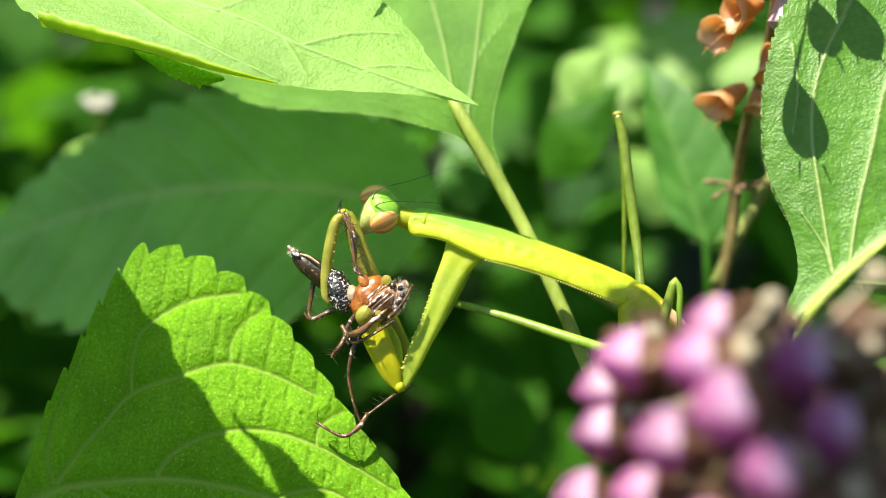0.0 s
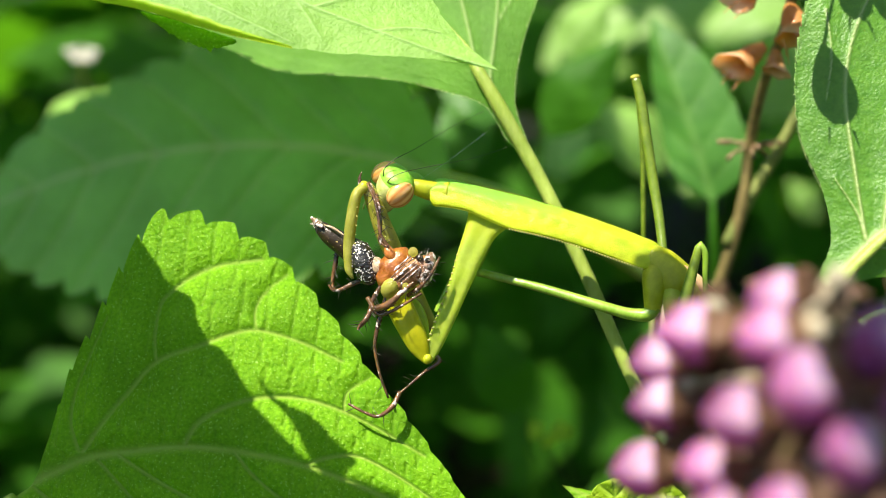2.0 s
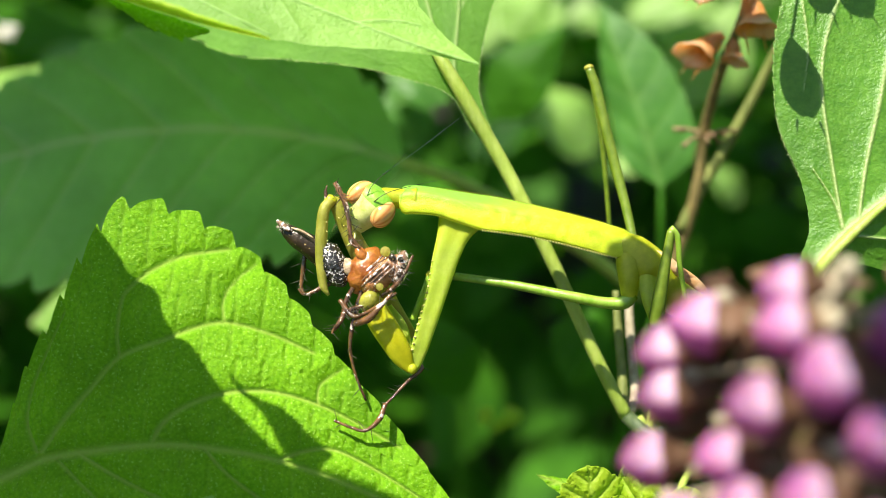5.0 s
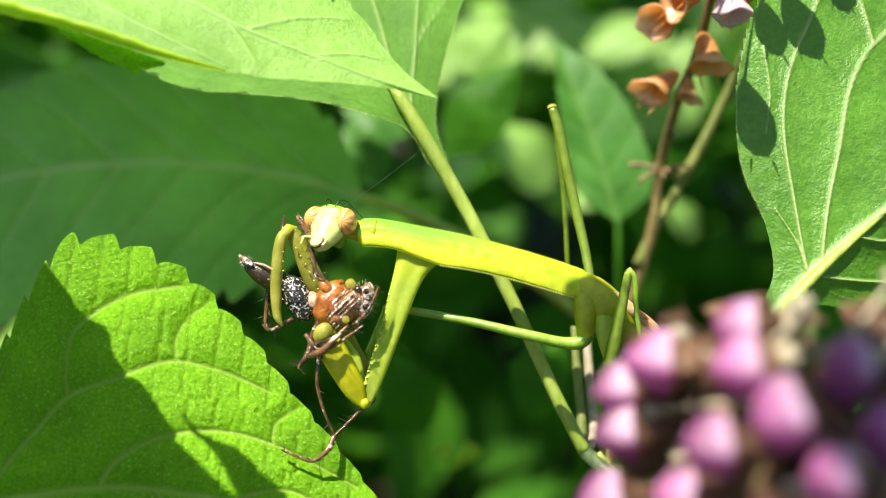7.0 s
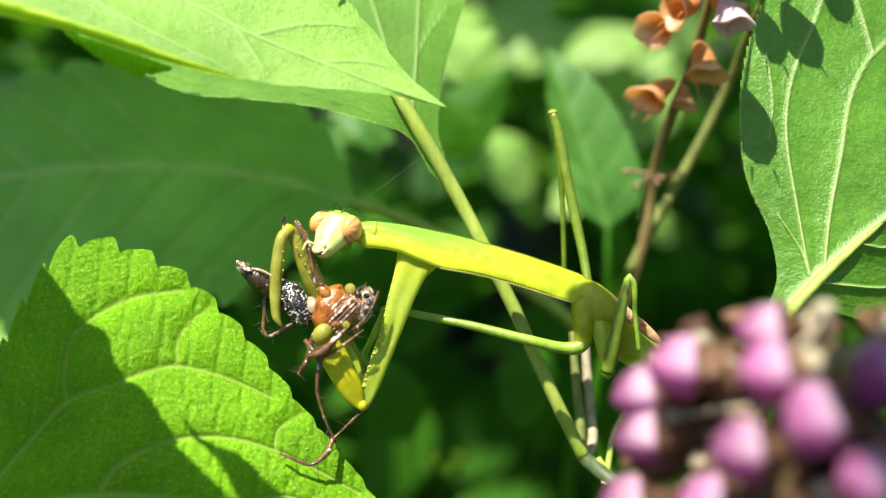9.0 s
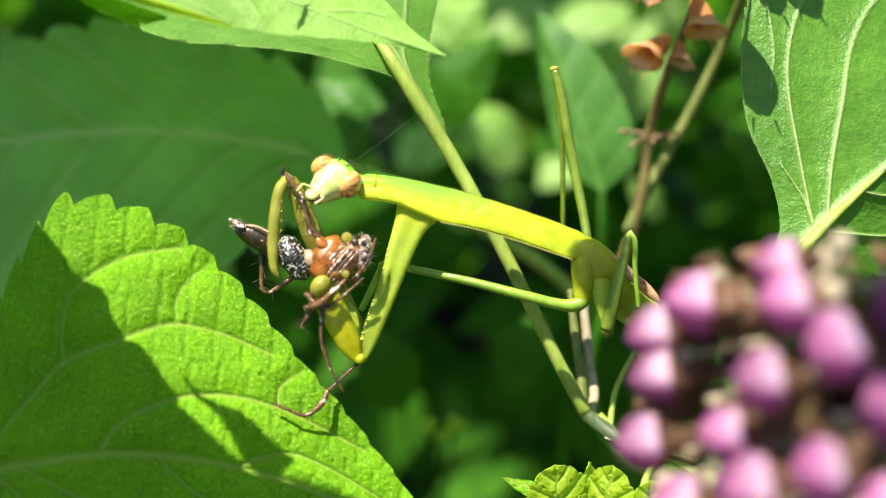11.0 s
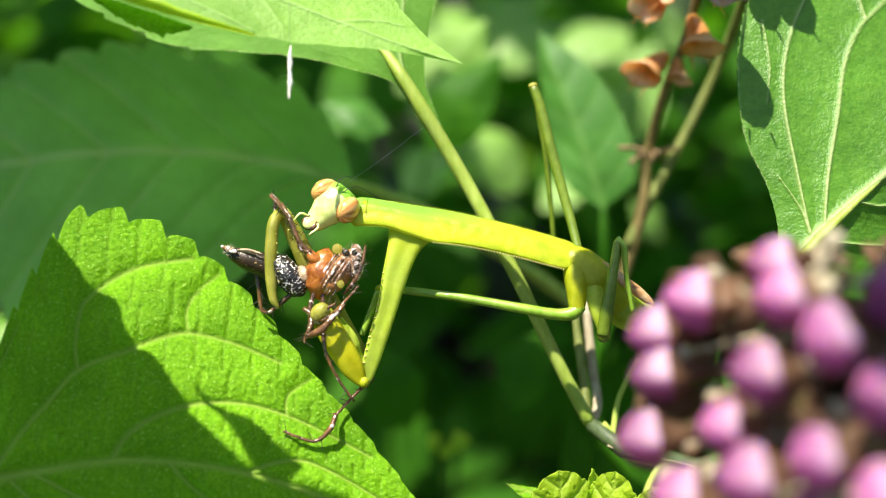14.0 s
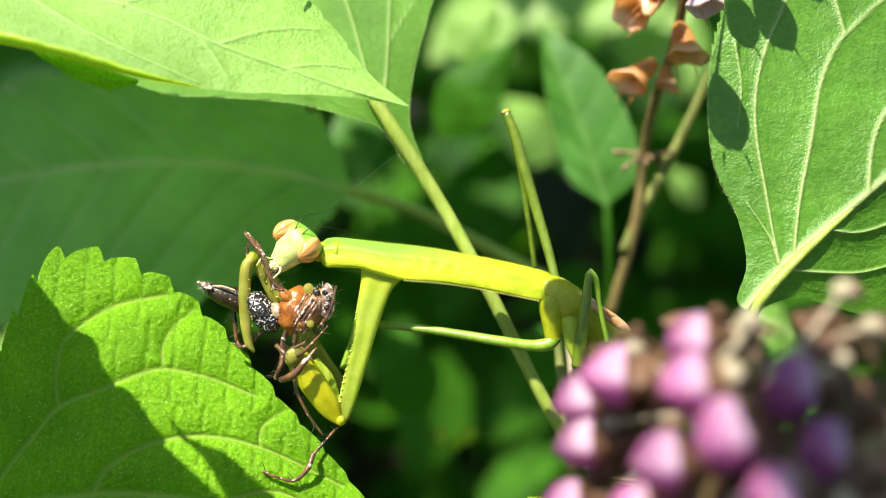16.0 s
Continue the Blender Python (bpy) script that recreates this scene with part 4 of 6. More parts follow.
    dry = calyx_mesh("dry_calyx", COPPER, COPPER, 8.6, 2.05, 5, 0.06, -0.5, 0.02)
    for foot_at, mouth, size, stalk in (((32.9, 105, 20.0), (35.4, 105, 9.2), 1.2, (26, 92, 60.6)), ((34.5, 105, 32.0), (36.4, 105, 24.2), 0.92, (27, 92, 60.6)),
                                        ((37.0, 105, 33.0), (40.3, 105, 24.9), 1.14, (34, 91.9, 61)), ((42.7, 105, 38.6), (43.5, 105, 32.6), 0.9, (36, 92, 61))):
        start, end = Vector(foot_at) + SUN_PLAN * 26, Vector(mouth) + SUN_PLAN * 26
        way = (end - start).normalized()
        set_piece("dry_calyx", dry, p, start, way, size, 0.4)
        for k in range(4):
            out = way.orthogonal().normalized()
            out.rotate(Matrix.Rotation(1.57 * k + 0.4, 3, way))
            rim = end + out * 1.3 * size
            tube("bristle", [rim - way * 0.6, rim + way * 1.3 + out * 0.5], [0.16, 0.03], COPPER, p, n=4, seg=5)
        tube("pedicel", [stalk, tuple((Vector(stalk) + start) / 2 + Vector((0.3, 0, 0))), start], [0.14, 0.12, 0.2], STEM_PURPLE, p, n=8, seg=8)
    return p


def copper_spike():
    """The dry spike behind, with papery copper calyces."""
    rnd = random.Random(9)
    foot = (28.0, 140, -14.9)
    p = thing("dried_flower_spike", foot, "dry flower spike with papery copper-brown calyces", "flower")
    axis = [ground_under((52.9, 160, -53.2)), (43.2, 156, -48.2), (30.4, 152, -38.1), (24.6, 149, -29.2), (24.5, 146, -21.6), (26.7, 142, -11.7), (30.0, 138, 1.7), (30.9, 136, 11.4), (31.5, 130, 18.6), (33.0, 124, 25.5), (33.5, 118, 32.4), (33.8, 110, 39.3)]
    tube("stem", axis[:6], [1.5, 1.3, 1.1, 1.0, 1.0, 0.9], LEAF_BACK, p, "green lower stem", n=50)
    tube("stem", axis[5:], [0.9, 0.85, 0.75, 0.7, 0.65, 0.6, 0.4], STEM_OLIVE, p, n=60)
    tube("side_stem", [(28.4, 139, -2.4), (30.9, 138, 3.4), (35.7, 136, 12.6), (40.5, 132, 24.0), (41.0, 124, 30.3), (40.4, 112, 36.0)], [0.9, 0.85, 0.8, 0.75, 0.7, 0.5], STALK_DULL, p, n=50)
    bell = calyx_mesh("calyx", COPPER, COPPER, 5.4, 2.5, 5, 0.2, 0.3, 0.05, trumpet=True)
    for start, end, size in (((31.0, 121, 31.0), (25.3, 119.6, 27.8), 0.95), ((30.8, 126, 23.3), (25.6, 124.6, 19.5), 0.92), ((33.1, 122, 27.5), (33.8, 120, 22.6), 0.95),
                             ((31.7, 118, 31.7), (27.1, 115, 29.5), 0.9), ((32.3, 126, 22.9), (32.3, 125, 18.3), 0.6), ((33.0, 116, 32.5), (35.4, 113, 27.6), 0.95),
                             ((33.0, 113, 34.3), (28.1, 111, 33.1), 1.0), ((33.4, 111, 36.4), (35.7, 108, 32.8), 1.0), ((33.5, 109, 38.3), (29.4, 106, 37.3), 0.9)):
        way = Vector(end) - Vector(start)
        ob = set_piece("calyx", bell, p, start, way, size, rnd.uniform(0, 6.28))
        for k in range(5):
            a = 2 * math.pi * k / 5 + 0.5
            ax = way.normalized()
            s1 = ax.orthogonal().normalized()
            s2 = ax.cross(s1)
            rim = Vector(start) + ax * 5.2 * size + (s1 * math.cos(a) + s2 * math.sin(a)) * 2.0 * size
            if rim.z < end[2] + 0.6:
                tube("bristle", [rim, rim + ax * 1.0 * size + Vector((0, 0, -0.2)), rim + ax * 2.0 * size + Vector((0, 0, -0.6))], [0.13, 0.08, 0.03], COPPER, p, n=6, seg=5)
    for k in range(9):
        a = rnd.uniform(0, 6.28)
        c = Vector((31.1, 136, 11.4))
        out = Vector((math.cos(a) * 4.6, math.sin(a) * 2.5, rnd.uniform(-1.6, 2.2)))
        tube("spent_calyx", [c, c + out * 0.7, c + out + Vector((0, 0, -0.5))], [0.25, 0.22, 0.35], STEM_PURPLE, p, n=6, seg=6)
    pale = calyx_mesh("pale_corolla", PETAL, PETAL, 4.2, 1.9, 3, 0.3, 0.25, 0.12)
    set_piece("pale_corolla", pale, p, (32.9, 112, 30.7), (0.25, -0.35, -0.9), 1.0, 1.0)
    return p


def large_shaded_leaf():
    p = thing("shaded_plant", (4.1, 150, 1.0), "plant with a very large dull-green leaf in shade", "plant")
    tube("stem", [ground_under((25.3, 180, -59.8)), (25.0, 178, -53.9), (25.6, 168, -27.9), (25.8, 157, -13.9)], [2.0, 1.4, 1.2, 1.1], LEAF_BACK, p, n=30)
    tube("petiole", [(26.0, 157, -13.7), (18.1, 155, -7.3), (10.6, 153, -2.8), (-2.1, 150, 4.3), (-8.3, 149, 6.7), (-14.4, 148, 8.5)], [1.1, 1.1, 1.0, 0.95, 0.9, 0.8], STALK, p)
    leaf("leaf", p,
         [(-12.7, 148, 8.0), (-24.8, 147, 11.3), (-42.3, 147, 13.2), (-64.2, 149, 11.8), (-83.0, 151, 7.3), (-101.4, 153, 0.5)],
         [(-12.7, 148, 8.0), (-14.1, 149, 13.4), (-20.1, 151, 22.5), (-33.1, 153, 28.3), (-48.9, 154, 31.2), (-63.1, 155, 28.7), (-72.7, 156, 25.0), (-86.7, 156, 18.2), (-101.4, 153, 0.5)],
         [(-12.7, 148, 8.0), (-19.5, 146, 0.1), (-31.2, 144, -6.8), (-50.0, 144, -11.0), (-66.3, 146, -11.6), (-84.5, 149, -8.8), (-101.4, 153, 0.5)],
         LEAF_DEEP, side_veins(7, 0.03, 0.8, 0.25), teeth=15, tooth=0.15, quilt=0.6, rib=0.2, ladder=0.0, nu=180, nv=40, label="large dull-green toothed leaf")
    return p


def blue_green_leaf():
    p = thing("young_plant", (29.7, 158, -2.7), "plant with a narrow blue-green leaf", "plant")
    tube("stem", [ground_under((31.8, 184, -61.2)), (31.5, 180, -49.1), (29.8, 168, -17.9), (29.9, 160, -2.8), (28.8, 157, 4.3)], [1.5, 1.0, 0.8, 0.6, 0.5], LEAF_BACK, p, n=30)
    leaf("leaf", p, [(28.8, 157, 4.3), (25.8, 157, 15.0), (21.4, 159, 27.5), (19.0, 161, 35.5)],
         [(28.8, 157, 4.3), (23.1, 158, 8.6), (20.6, 160, 17.2), (19.2, 161, 26.9), (19.0, 161, 35.5)],
         [(28.8, 157, 4.3), (33.7, 155, 9.3), (32.6, 156, 18.6), (27.3, 158, 28.3), (19.0, 161, 35.5)],
         LEAF_BLUE, side_veins(5), teeth=10, tooth=0.05, quilt=0.1, rib=0.1, ladder=0.0, nu=60, nv=16, label="narrow blue-green leaf")
    return p


def lit_shrubs():
    """Out-of-focus sunlit leaves behind, with darker LEAF_BACK ones among them, each on a thin stem from the ground."""
    for base, tip, width, facing, mat in (
            ((-3.0, 210, 36.3), (21.5, 205, 48.9), 20, (0.1, -0.8, 0.6), LEAF), ((51.8, 220, 52.5), (30.2, 215, 42.3), 16, (-0.1, -0.8, 0.6), LEAF),
            ((23.3, 200, 13.2), (7.7, 196, 26.9), 15, (0, -0.8, 0.6), LEAF_PALE), ((33.9, 196, 14.1), (26.1, 194, 8.2), 9, (0, -0.7, 0.7), LEAF),
            ((4.1, 190, 35.1), (13.2, 192, 45.8), 10, (0.3, -0.8, 0.4), LEAF_PALE), ((47.3, 230, 26.1), (60.0, 226, 51.2), 20, (0, -0.8, 0.6), LEAF),
            ((-3.5, 185, -36.0), (-12.0, 182, -18.0), 13, (0, -0.8, 0.6), LEAF_BACK), ((-7.0, 185, 22.1), (-20.0, 183, 27.3), 8, (0, -0.8, 0.6), LEAF_BLUE),
            ((-107.9, 215, 24.4), (-80.4, 210, 38.8), 18, (0, -0.8, 0.6), LEAF_GREY), ((-93.1, 190, -22.5), (-68.7, 188, -13.3), 12, (0, -0.7, 0.7), LEAF_GREY),
            ((1.1, 165, -36.4), (-0.9, 164, -33.7), 3.6, (0, -0.8, 0.6), LEAF_YOUNG), ((5.0, 166, -37.2), (4.1, 165, -33.3), 4.2, (0, -0.8, 0.6), LEAF_YOUNG), ((2.8, 167, -38.6), (2.1, 166, -36.0), 3.2, (0, -0.8, 0.6), LEAF_YOUNG),
            # The first LEAF_BACK leaf here is a shaded one, painted darker.
            ((-112.3, 190, 12.5), (-83.4, 186, 30.5), 17, (0, -0.8, 0.6), LEAF_PALE), ((0.7, 186, 18.4), (15.4, 184, 36.8), 13, (0.1, -0.9, 0.4), LEAF_BACK), ((22.9, 178, -27.4), (12.1, 176, -20.8), 16, (0, -0.9, 0.4), LEAF_BACK),
            ((20.8, 240, 50.1), (2.2, 236, 60.5), 22, (0.1, -0.8, 0.6), LEAF_PALE), ((35.8, 235, 57.4), (15.9, 230, 43.9), 20, (0, -0.8, 0.6), LEAF), ((30.2, 225, 24.2), (12.7, 222, 18.6), 14, (0, -0.8, 0.6), LEAF_YOUNG),
            ((54.4, 250, 46.2), (33.1, 246, 60.1), 24, (0, -0.8, 0.6), LEAF_PALE), ((-14.0, 190, 12.5), (-18.3, 188, 26.9), 12, (0.2, -0.8, 0.5), LEAF_BLUE), ((-2.9, 200, 13.2), (9.0, 198, 21.3), 12, (0, -0.8, 0.6), LEAF_DEEP),
            ((27.2, 260, 41.9), (8.5, 256, 48.9), 20, (0, -0.8, 0.6), LEAF_PALE), ((49.2, 262, 42.2), (30.1, 258, 35.4), 18, (0, -0.8, 0.6), LEAF_PALE), ((18.1, 262, 59.4), (37.7, 258, 70.7), 22, (0, -0.8, 0.6), LEAF), ((78.2, 260, 58.9), (61.8, 256, 68.7), 18, (0, -0.8, 0.6), LEAF),
            ((57.0, 215, 2.7), (50.2, 213, 11.5), 8, (0, -0.8, 0.6), LEAF_GREY), ((64.3, 170, -20.1), (54.6, 168, -15.9), 10, (0, -0.8, 0.6), LEAF_GREY)):
        if base[1] >= 196:
            base, tip, width = tuple(Vector(base) * 1.4), tuple(Vector(tip) * 1.4), width * 1.4
        p = thing("seedling", base, "slender seedling with one soft green leaf", "plant", "seedlings behind")
        back = Vector(base) + (Vector(base) - Vector(tip)).normalized() * 14 + Vector((0, 130, -60))
        tube("stem", [ground_under(back), tuple(back), base], [0.5, 0.4, 0.3], LEAF_BACK, p, n=24, seg=6)
        small_leaf("leaf", p, base, tip, width, facing, LEAF_SOFT if mat is LEAF else mat)


def leaf_glint():
    # A white leaf glint, built as pale petals on an added stem.
    at = Vector((-106.5, 205, 40.3))
    p = thing("leaf_glint", at, "white glint of a leaf far behind, built as a flower on a thin stem", "flower")
    tube("stem", [ground_under((-165.7, 330, 27.7)), (-160.6, 320, 26.8), (-112.0, 215, 36.5), tuple(at - Vector((0, 0, 0.3)))], [0.7, 0.6, 0.5, 0.4], STALK, p, n=24, seg=8)
    for k in range(5):
        a = 1.26 * k + 0.4
        small_leaf("glint_lobe", p, tuple(at), tuple(at + Vector((0.5 + 4.8 * math.cos(a), -1, 2.0 * math.sin(a) - 0.4 * math.cos(a)))), 2.6, (0, -1, 0.3), GLINT_WHITE, "", 0.1, 10, 4, 2)


# ---- the mantis ----
BACK = (17.2, 107, -3.2)


def body_part(name, points, radii, material, parent, label="", n=48, seg=24, top=0.0, ridge=0.0, fade=9.0, keel=2.0, joint=0.0):
    """A lofted part whose upper side carries the green of the back; ridge: a fine keel along it."""
    verts, faces = loft(points, radii, n, seg)
    line = spline(points, n)
    if keel != 2.0:
        for i, v in enumerate(verts[:(n + 1) * seg]):
            a = 2 * math.pi * (i % seg) / seg + 0.25
            c = Vector(line[i // seg])
            v[:] = c + (v - c) * 1.04 / (abs(math.cos(a)) ** keel + abs(math.sin(a)) ** keel) ** (1 / keel)
    field = []
    for i, v in enumerate(verts[:(n + 1) * seg]):
        c = Vector(line[i // seg])
        up = (v - c).normalized().z if (v - c).length else 0
        along = (i // seg) / n
        field.append(top * max(0.0, min(1.0, (up + 0.1) * 1.5)) * max(0.12, min(1.0, (fade - along) * 3)))
        if joint:
            field[-1] = max(0.0, 1 - along / joint)
        if ridge and up > 0.93:
            v.z += ridge
    field += [0.0] * (len(verts) - len(field))
    return put(name, verts, faces, material, parent, label, field)


def pronotum(p):
    """The long shield of the back: a ridge, a flat flank down to a sharp rim, and a hollow underside."""
    n = 80
    ridge = spline([(-9.3, 103.9, 2.6), (-8.9, 104.1, 3.35), (-7.7, 104.2, 3.5), (-4.9, 104.4, 3.0), (-2.4, 104.6, 2.5), (2.3, 105.2, 1.6), (9.1, 106.2, -0.2), (14.0, 106.9, -1.7), (16.0, 107.2, -2.5), (17.0, 107.4, -3.9)], n)
    rim = spline([(-9.3, 102.9, 0.9), (-8.9, 102.7, 0.35), (-7.7, 102.6, 0.3), (-5.3, 102.6, 0.0), (-2.8, 102.7, -0.9), (-0.3, 102.9, -1.8), (3.6, 103.4, -2.4), (7.4, 104.0, -3.3), (10.9, 104.6, -4.3), (14.3, 105.1, -5.3), (16.4, 105.7, -5.2)], n)
    flank, under = 14, 9
    verts, faces, green = [], [], []
    for i in range(n + 1):
        top, low = Vector(ridge[i]), Vector(rim[i])
        along = i / n
        far = low + Vector((0, 3.6 + 0.6 * math.sin(along * 3.1), 0.9))
        ring = []
        for k in range(flank):
            f = k / (flank - 1)
            swell = 0.62 * math.sin(math.pi * f) ** 0.8 + 0.22 * math.exp(-((f - 0.34) / 0.12) ** 2) + 0.09 * noise.noise(Vector((along * 30, f * 4, 1)))
            ring.append((top.lerp(low, f) + Vector((0, -swell, 0.22 * swell)), max(0.0, min(1.0, (0.62 - f) * 2.6 + 0.5 * noise.noise(Vector((along * 9, f * 2.5, 3))))) * max(0.1, min(1.0, (0.74 - along) * 2.4))))
        for k in range(1, under):
            f = k / under
            ring.append((low.lerp(far, f) + Vector((0, 0, 0.5 * math.sin(math.pi * f))), 0.0))
        for k in range(under):
            f = k / under
            ring.append((far.lerp(top, f) + Vector((0, 0.5 * math.sin(math.pi * f), 0.1)), 0.5))
        verts += [a for a, _ in ring]
        green += [b for _, b in ring]
    seg = len(verts) // (n + 1)
    for i in range(n):
        for k in range(seg):
            a, b = i * seg + k, i * seg + (k + 1) % seg
            faces.append((a, b, b + seg, a + seg))
    for end in (0, n):
        c = len(verts)
        verts.append(sum((Vector(v) for v in verts[end * seg:(end + 1) * seg]), Vector()) / seg)
        green.append(0.3)
        for k in range(seg):
            a, b = end * seg + k, end * seg + (k + 1) % seg
            faces.append((c, b, a) if end == 0 else (c, a, b))
    return put("pronotum", verts, faces, LIME, p, "lime-green pronotum with a toothed rim", green)


def blade(name, left, right, deep, material, parent, label="", joint=0.0, n=54, seg=28):
    """A flattened limb between two edges, its broad face slightly hollow."""
    a, b = spline(left, n), spline(right, n)
    half = np.interp(np.linspace(0, 1, n + 1), np.linspace(0, 1, len(deep)), deep)
    verts, faces, field = [], [], []
    for i in range(n + 1):
        c, w = (Vector(a[i]) + Vector(b[i])) / 2, (Vector(b[i]) - Vector(a[i])) / 2
        for k in range(seg):
            t = 2 * math.pi * k / seg
            x, y = math.cos(t), math.sin(t)
            f = 1.0 / (abs(x) ** 3.0 + abs(y) ** 3.0) ** (1 / 3.0)
            hollow = 1 - 0.22 * math.exp(-((x * f) / 0.55) ** 2) if y < 0 else 1.0
            verts.append(c + w * x * f + Vector((0, half[i] * 0.85 * y * f * hollow, 0)))
            field.append(max(0.0, 1 - (i / n) / joint) if joint else 0.25 * max(0.0, -x) + 0.5 * max(0.0, (i / n) - 0.6))
    for i in range(n):
        for k in range(seg):
            q, r = i * seg + k, i * seg + (k + 1) % seg
            faces.append((q, r, r + seg, q + seg))
    for end in (0, n):
        c = len(verts)
        verts.append((Vector(a[end]) + Vector(b[end])) / 2)
        field.append(0.0)
        for k in range(seg):
            q, r = end * seg + k, end * seg + (k + 1) % seg
            faces.append((c, r, q) if end == 0 else (c, q, r))
    return put(name, verts, faces, material, parent, label, field)


def toothed_edge(name, points, count, size, away, material, parent, label=""):
    """A row of small blunt teeth along an edge, in one mesh."""
    verts, faces = [], []
    out = Vector(away).normalized()
    for c in spline(points, count):
        c = Vector(c)
        a = out.orthogonal().normalized()
        b = out.cross(a)
        k = len(verts)
        for h, r in ((-0.3, 0.55), (0.35, 0.42), (0.85, 0.2)):
            verts += [c + out * size * h + (a * math.cos(t) + b * math.sin(t)) * size * r for t in (0, 1.05, 2.1, 3.14, 4.19, 5.24)]
        verts.append(c + out * size)
        for ring in (0, 1):
            for i in range(6):
                j = (i + 1) % 6
                faces.append((k + ring * 6 + i, k + ring * 6 + j, k + ring * 6 + 6 + j, k + ring * 6 + 6 + i))
        faces += [(k + 12 + i, k + 12 + (i + 1) % 6, k + 18) for i in range(6)]
    return put(name, verts, faces, material, parent, label)


def mantis():
    p = thing("praying_mantis", BACK, "lime-green praying mantis eating a spider", "mantis")
    pronotum(p)
    toothed_edge("denticles", [(-0.3, 102.9, -1.75), (3.6, 103.4, -2.4), (7.4, 104.0, -3.3), (10.9, 104.6, -4.3), (14.3, 105.1, -5.3)], 46, 0.2, (-0.1, -0.25, -1), DENTICLE, p, "row of cream denticles")
    toothed_edge("rim_granules", [(-8.6, 102.6, 0.3), (-7.7, 102.6, 0.28), (-5.3, 102.6, 0.0), (-2.8, 102.7, -0.9), (-0.3, 102.9, -1.8)], 40, 0.1, (-0.1, -0.4, -1), LIME_YELLOW, p)
    toothed_edge("back_granules", [(-8.4, 104.2, 3.4), (-4.9, 104.4, 3.0), (-2.4, 104.6, 2.55), (2.3, 105.2, 1.65), (9.1, 106.2, -0.15), (13.5, 106.9, -1.5)], 90, 0.1, (0, -0.2, 1), LIME_YELLOW, p)
    tube("neck", [(-12.3, 103.4, 2.6), (-11.0, 103.5, 2.35), (-9.8, 103.8, 2.1), (-8.6, 104, 1.9), (-7.4, 104, 1.8)], [0.6, 0.95, 1.1, 1.2, 1.4], LIME_YELLOW, p)
    body_part("thorax", [(15.0, 107, -3.9), (16.4, 106.7, -4.8), (18.1, 106.6, -6.6), (19.8, 107, -8.8), (21.9, 108, -10.5)], [1.5, 2.0, 2.4, 2.0, 1.4], LIME_YELLOW, p, "yellow-green thorax")
    for a, b, r in (((16.9, 106, -3.5), (17.9, 105.8, -4.8), 0.5), ((17.6, 105.8, -4.2), (18.9, 105.6, -5.7), 0.55)):
        egg("thorax_plate", (Vector(a) + Vector(b)) / 2, Vector(b) - Vector(a), (1.0, r, 0.5), WING_DARK, p, "brown plate edged with cream", 12, 14)
    body_part("abdomen", [(18.6, 107.6, -7.6), (20.8, 108, -9.6), (23.8, 108.6, -11.7), (27.0, 109.2, -13.6), (29.6, 110, -15.2)], [1.7, 2.2, 2.0, 1.4, 0.3], LIME_COXA_SHADED, p, "green abdomen", top=0.0, keel=1.6)
    for a, b in (((18.5, 106, -5.3), (21.6, 106.3, -8.0)), ((20.2, 106, -6.7), (24.2, 106.6, -10.1))):
        c = (Vector(a) + Vector(b)) / 2
        egg("wing_bud", c + Vector((0.4, -0.6, 0.3)), Vector(b) - Vector(a), (2.6, 0.62, 0.4), WING, p, "pinkish-orange wing bud")
    # raptorial legs: the near one
    left = [(-5.0, 104.3, 0.6), (-5.3, 103.9, -1.8), (-6.0, 103.2, -4.9), (-6.6, 102.7, -7.9), (-7.8, 102.3, -11.8), (-8.7, 102.0, -15.1), (-8.8, 101.9, -16.6)]
    right = [(1.2, 104.6, -0.4), (-1.7, 104.1, -2.6), (-2.7, 103.6, -4.3), (-3.9, 103.1, -7.3), (-5.7, 102.6, -12.1), (-7.2, 102.2, -15.7), (-8.0, 102.0, -17.0)]
    blade("fore_coxa", left, right, (1.3, 1.25, 1.1, 1.0, 0.9, 0.75, 0.5), LIME_COXA_SHADED, p, "lime-green fore coxa with toothed edges", 0.3)
    toothed_edge("coxal_teeth", [tuple(Vector(c) + Vector((0.15, -0.55, 0))) for c in left[2:6]], 15, 0.24, (-0.8, -0.7, 0), DENTICLE, p, "cream coxal teeth")
    toothed_edge("coxal_granules", [tuple(Vector(c) + Vector((-0.1, -0.2, 0))) for c in right[1:6]], 46, 0.11, (1, -0.2, -0.3), LIME_YELLOW, p)
    egg("knee_joint", (-8.4, 101.5, -16.5), (0.3, 0, 1), (0.6, 0.5, 0.5), LIME_YELLOW, p, "pale joint", 12, 14)
    blade("fore_femur", [(-8.9, 101.9, -17.0), (-10.3, 101.7, -15.9), (-11.8, 101.4, -13.7), (-13.0, 101.2, -11.6), (-13.6, 101.2, -9.8), (-13.4, 101.3, -8.6)],
          [(-8.2, 101.9, -16.3), (-8.4, 101.6, -14.6), (-9.4, 101.3, -12.2), (-10.6, 101.2, -10.0), (-11.6, 101.2, -8.4), (-12.6, 101.3, -7.6)],
          (0.5, 0.9, 1.1, 1.15, 1.0, 0.6), LIME_YELLOW_DEEP, p, "broad yellow fore femur", 0.0)
    blade("femoral_lobe", [(-8.7, 102.4, -14.8), (-10.0, 102.4, -12.0), (-11.0, 102.4, -9.8)], [(-8.3, 102.4, -14.4), (-9.0, 102.4, -11.6), (-10.5, 102.4, -9.5)], (0.3, 0.5, 0.3), LIME_COXA_SHADED, p, "", 0.0)
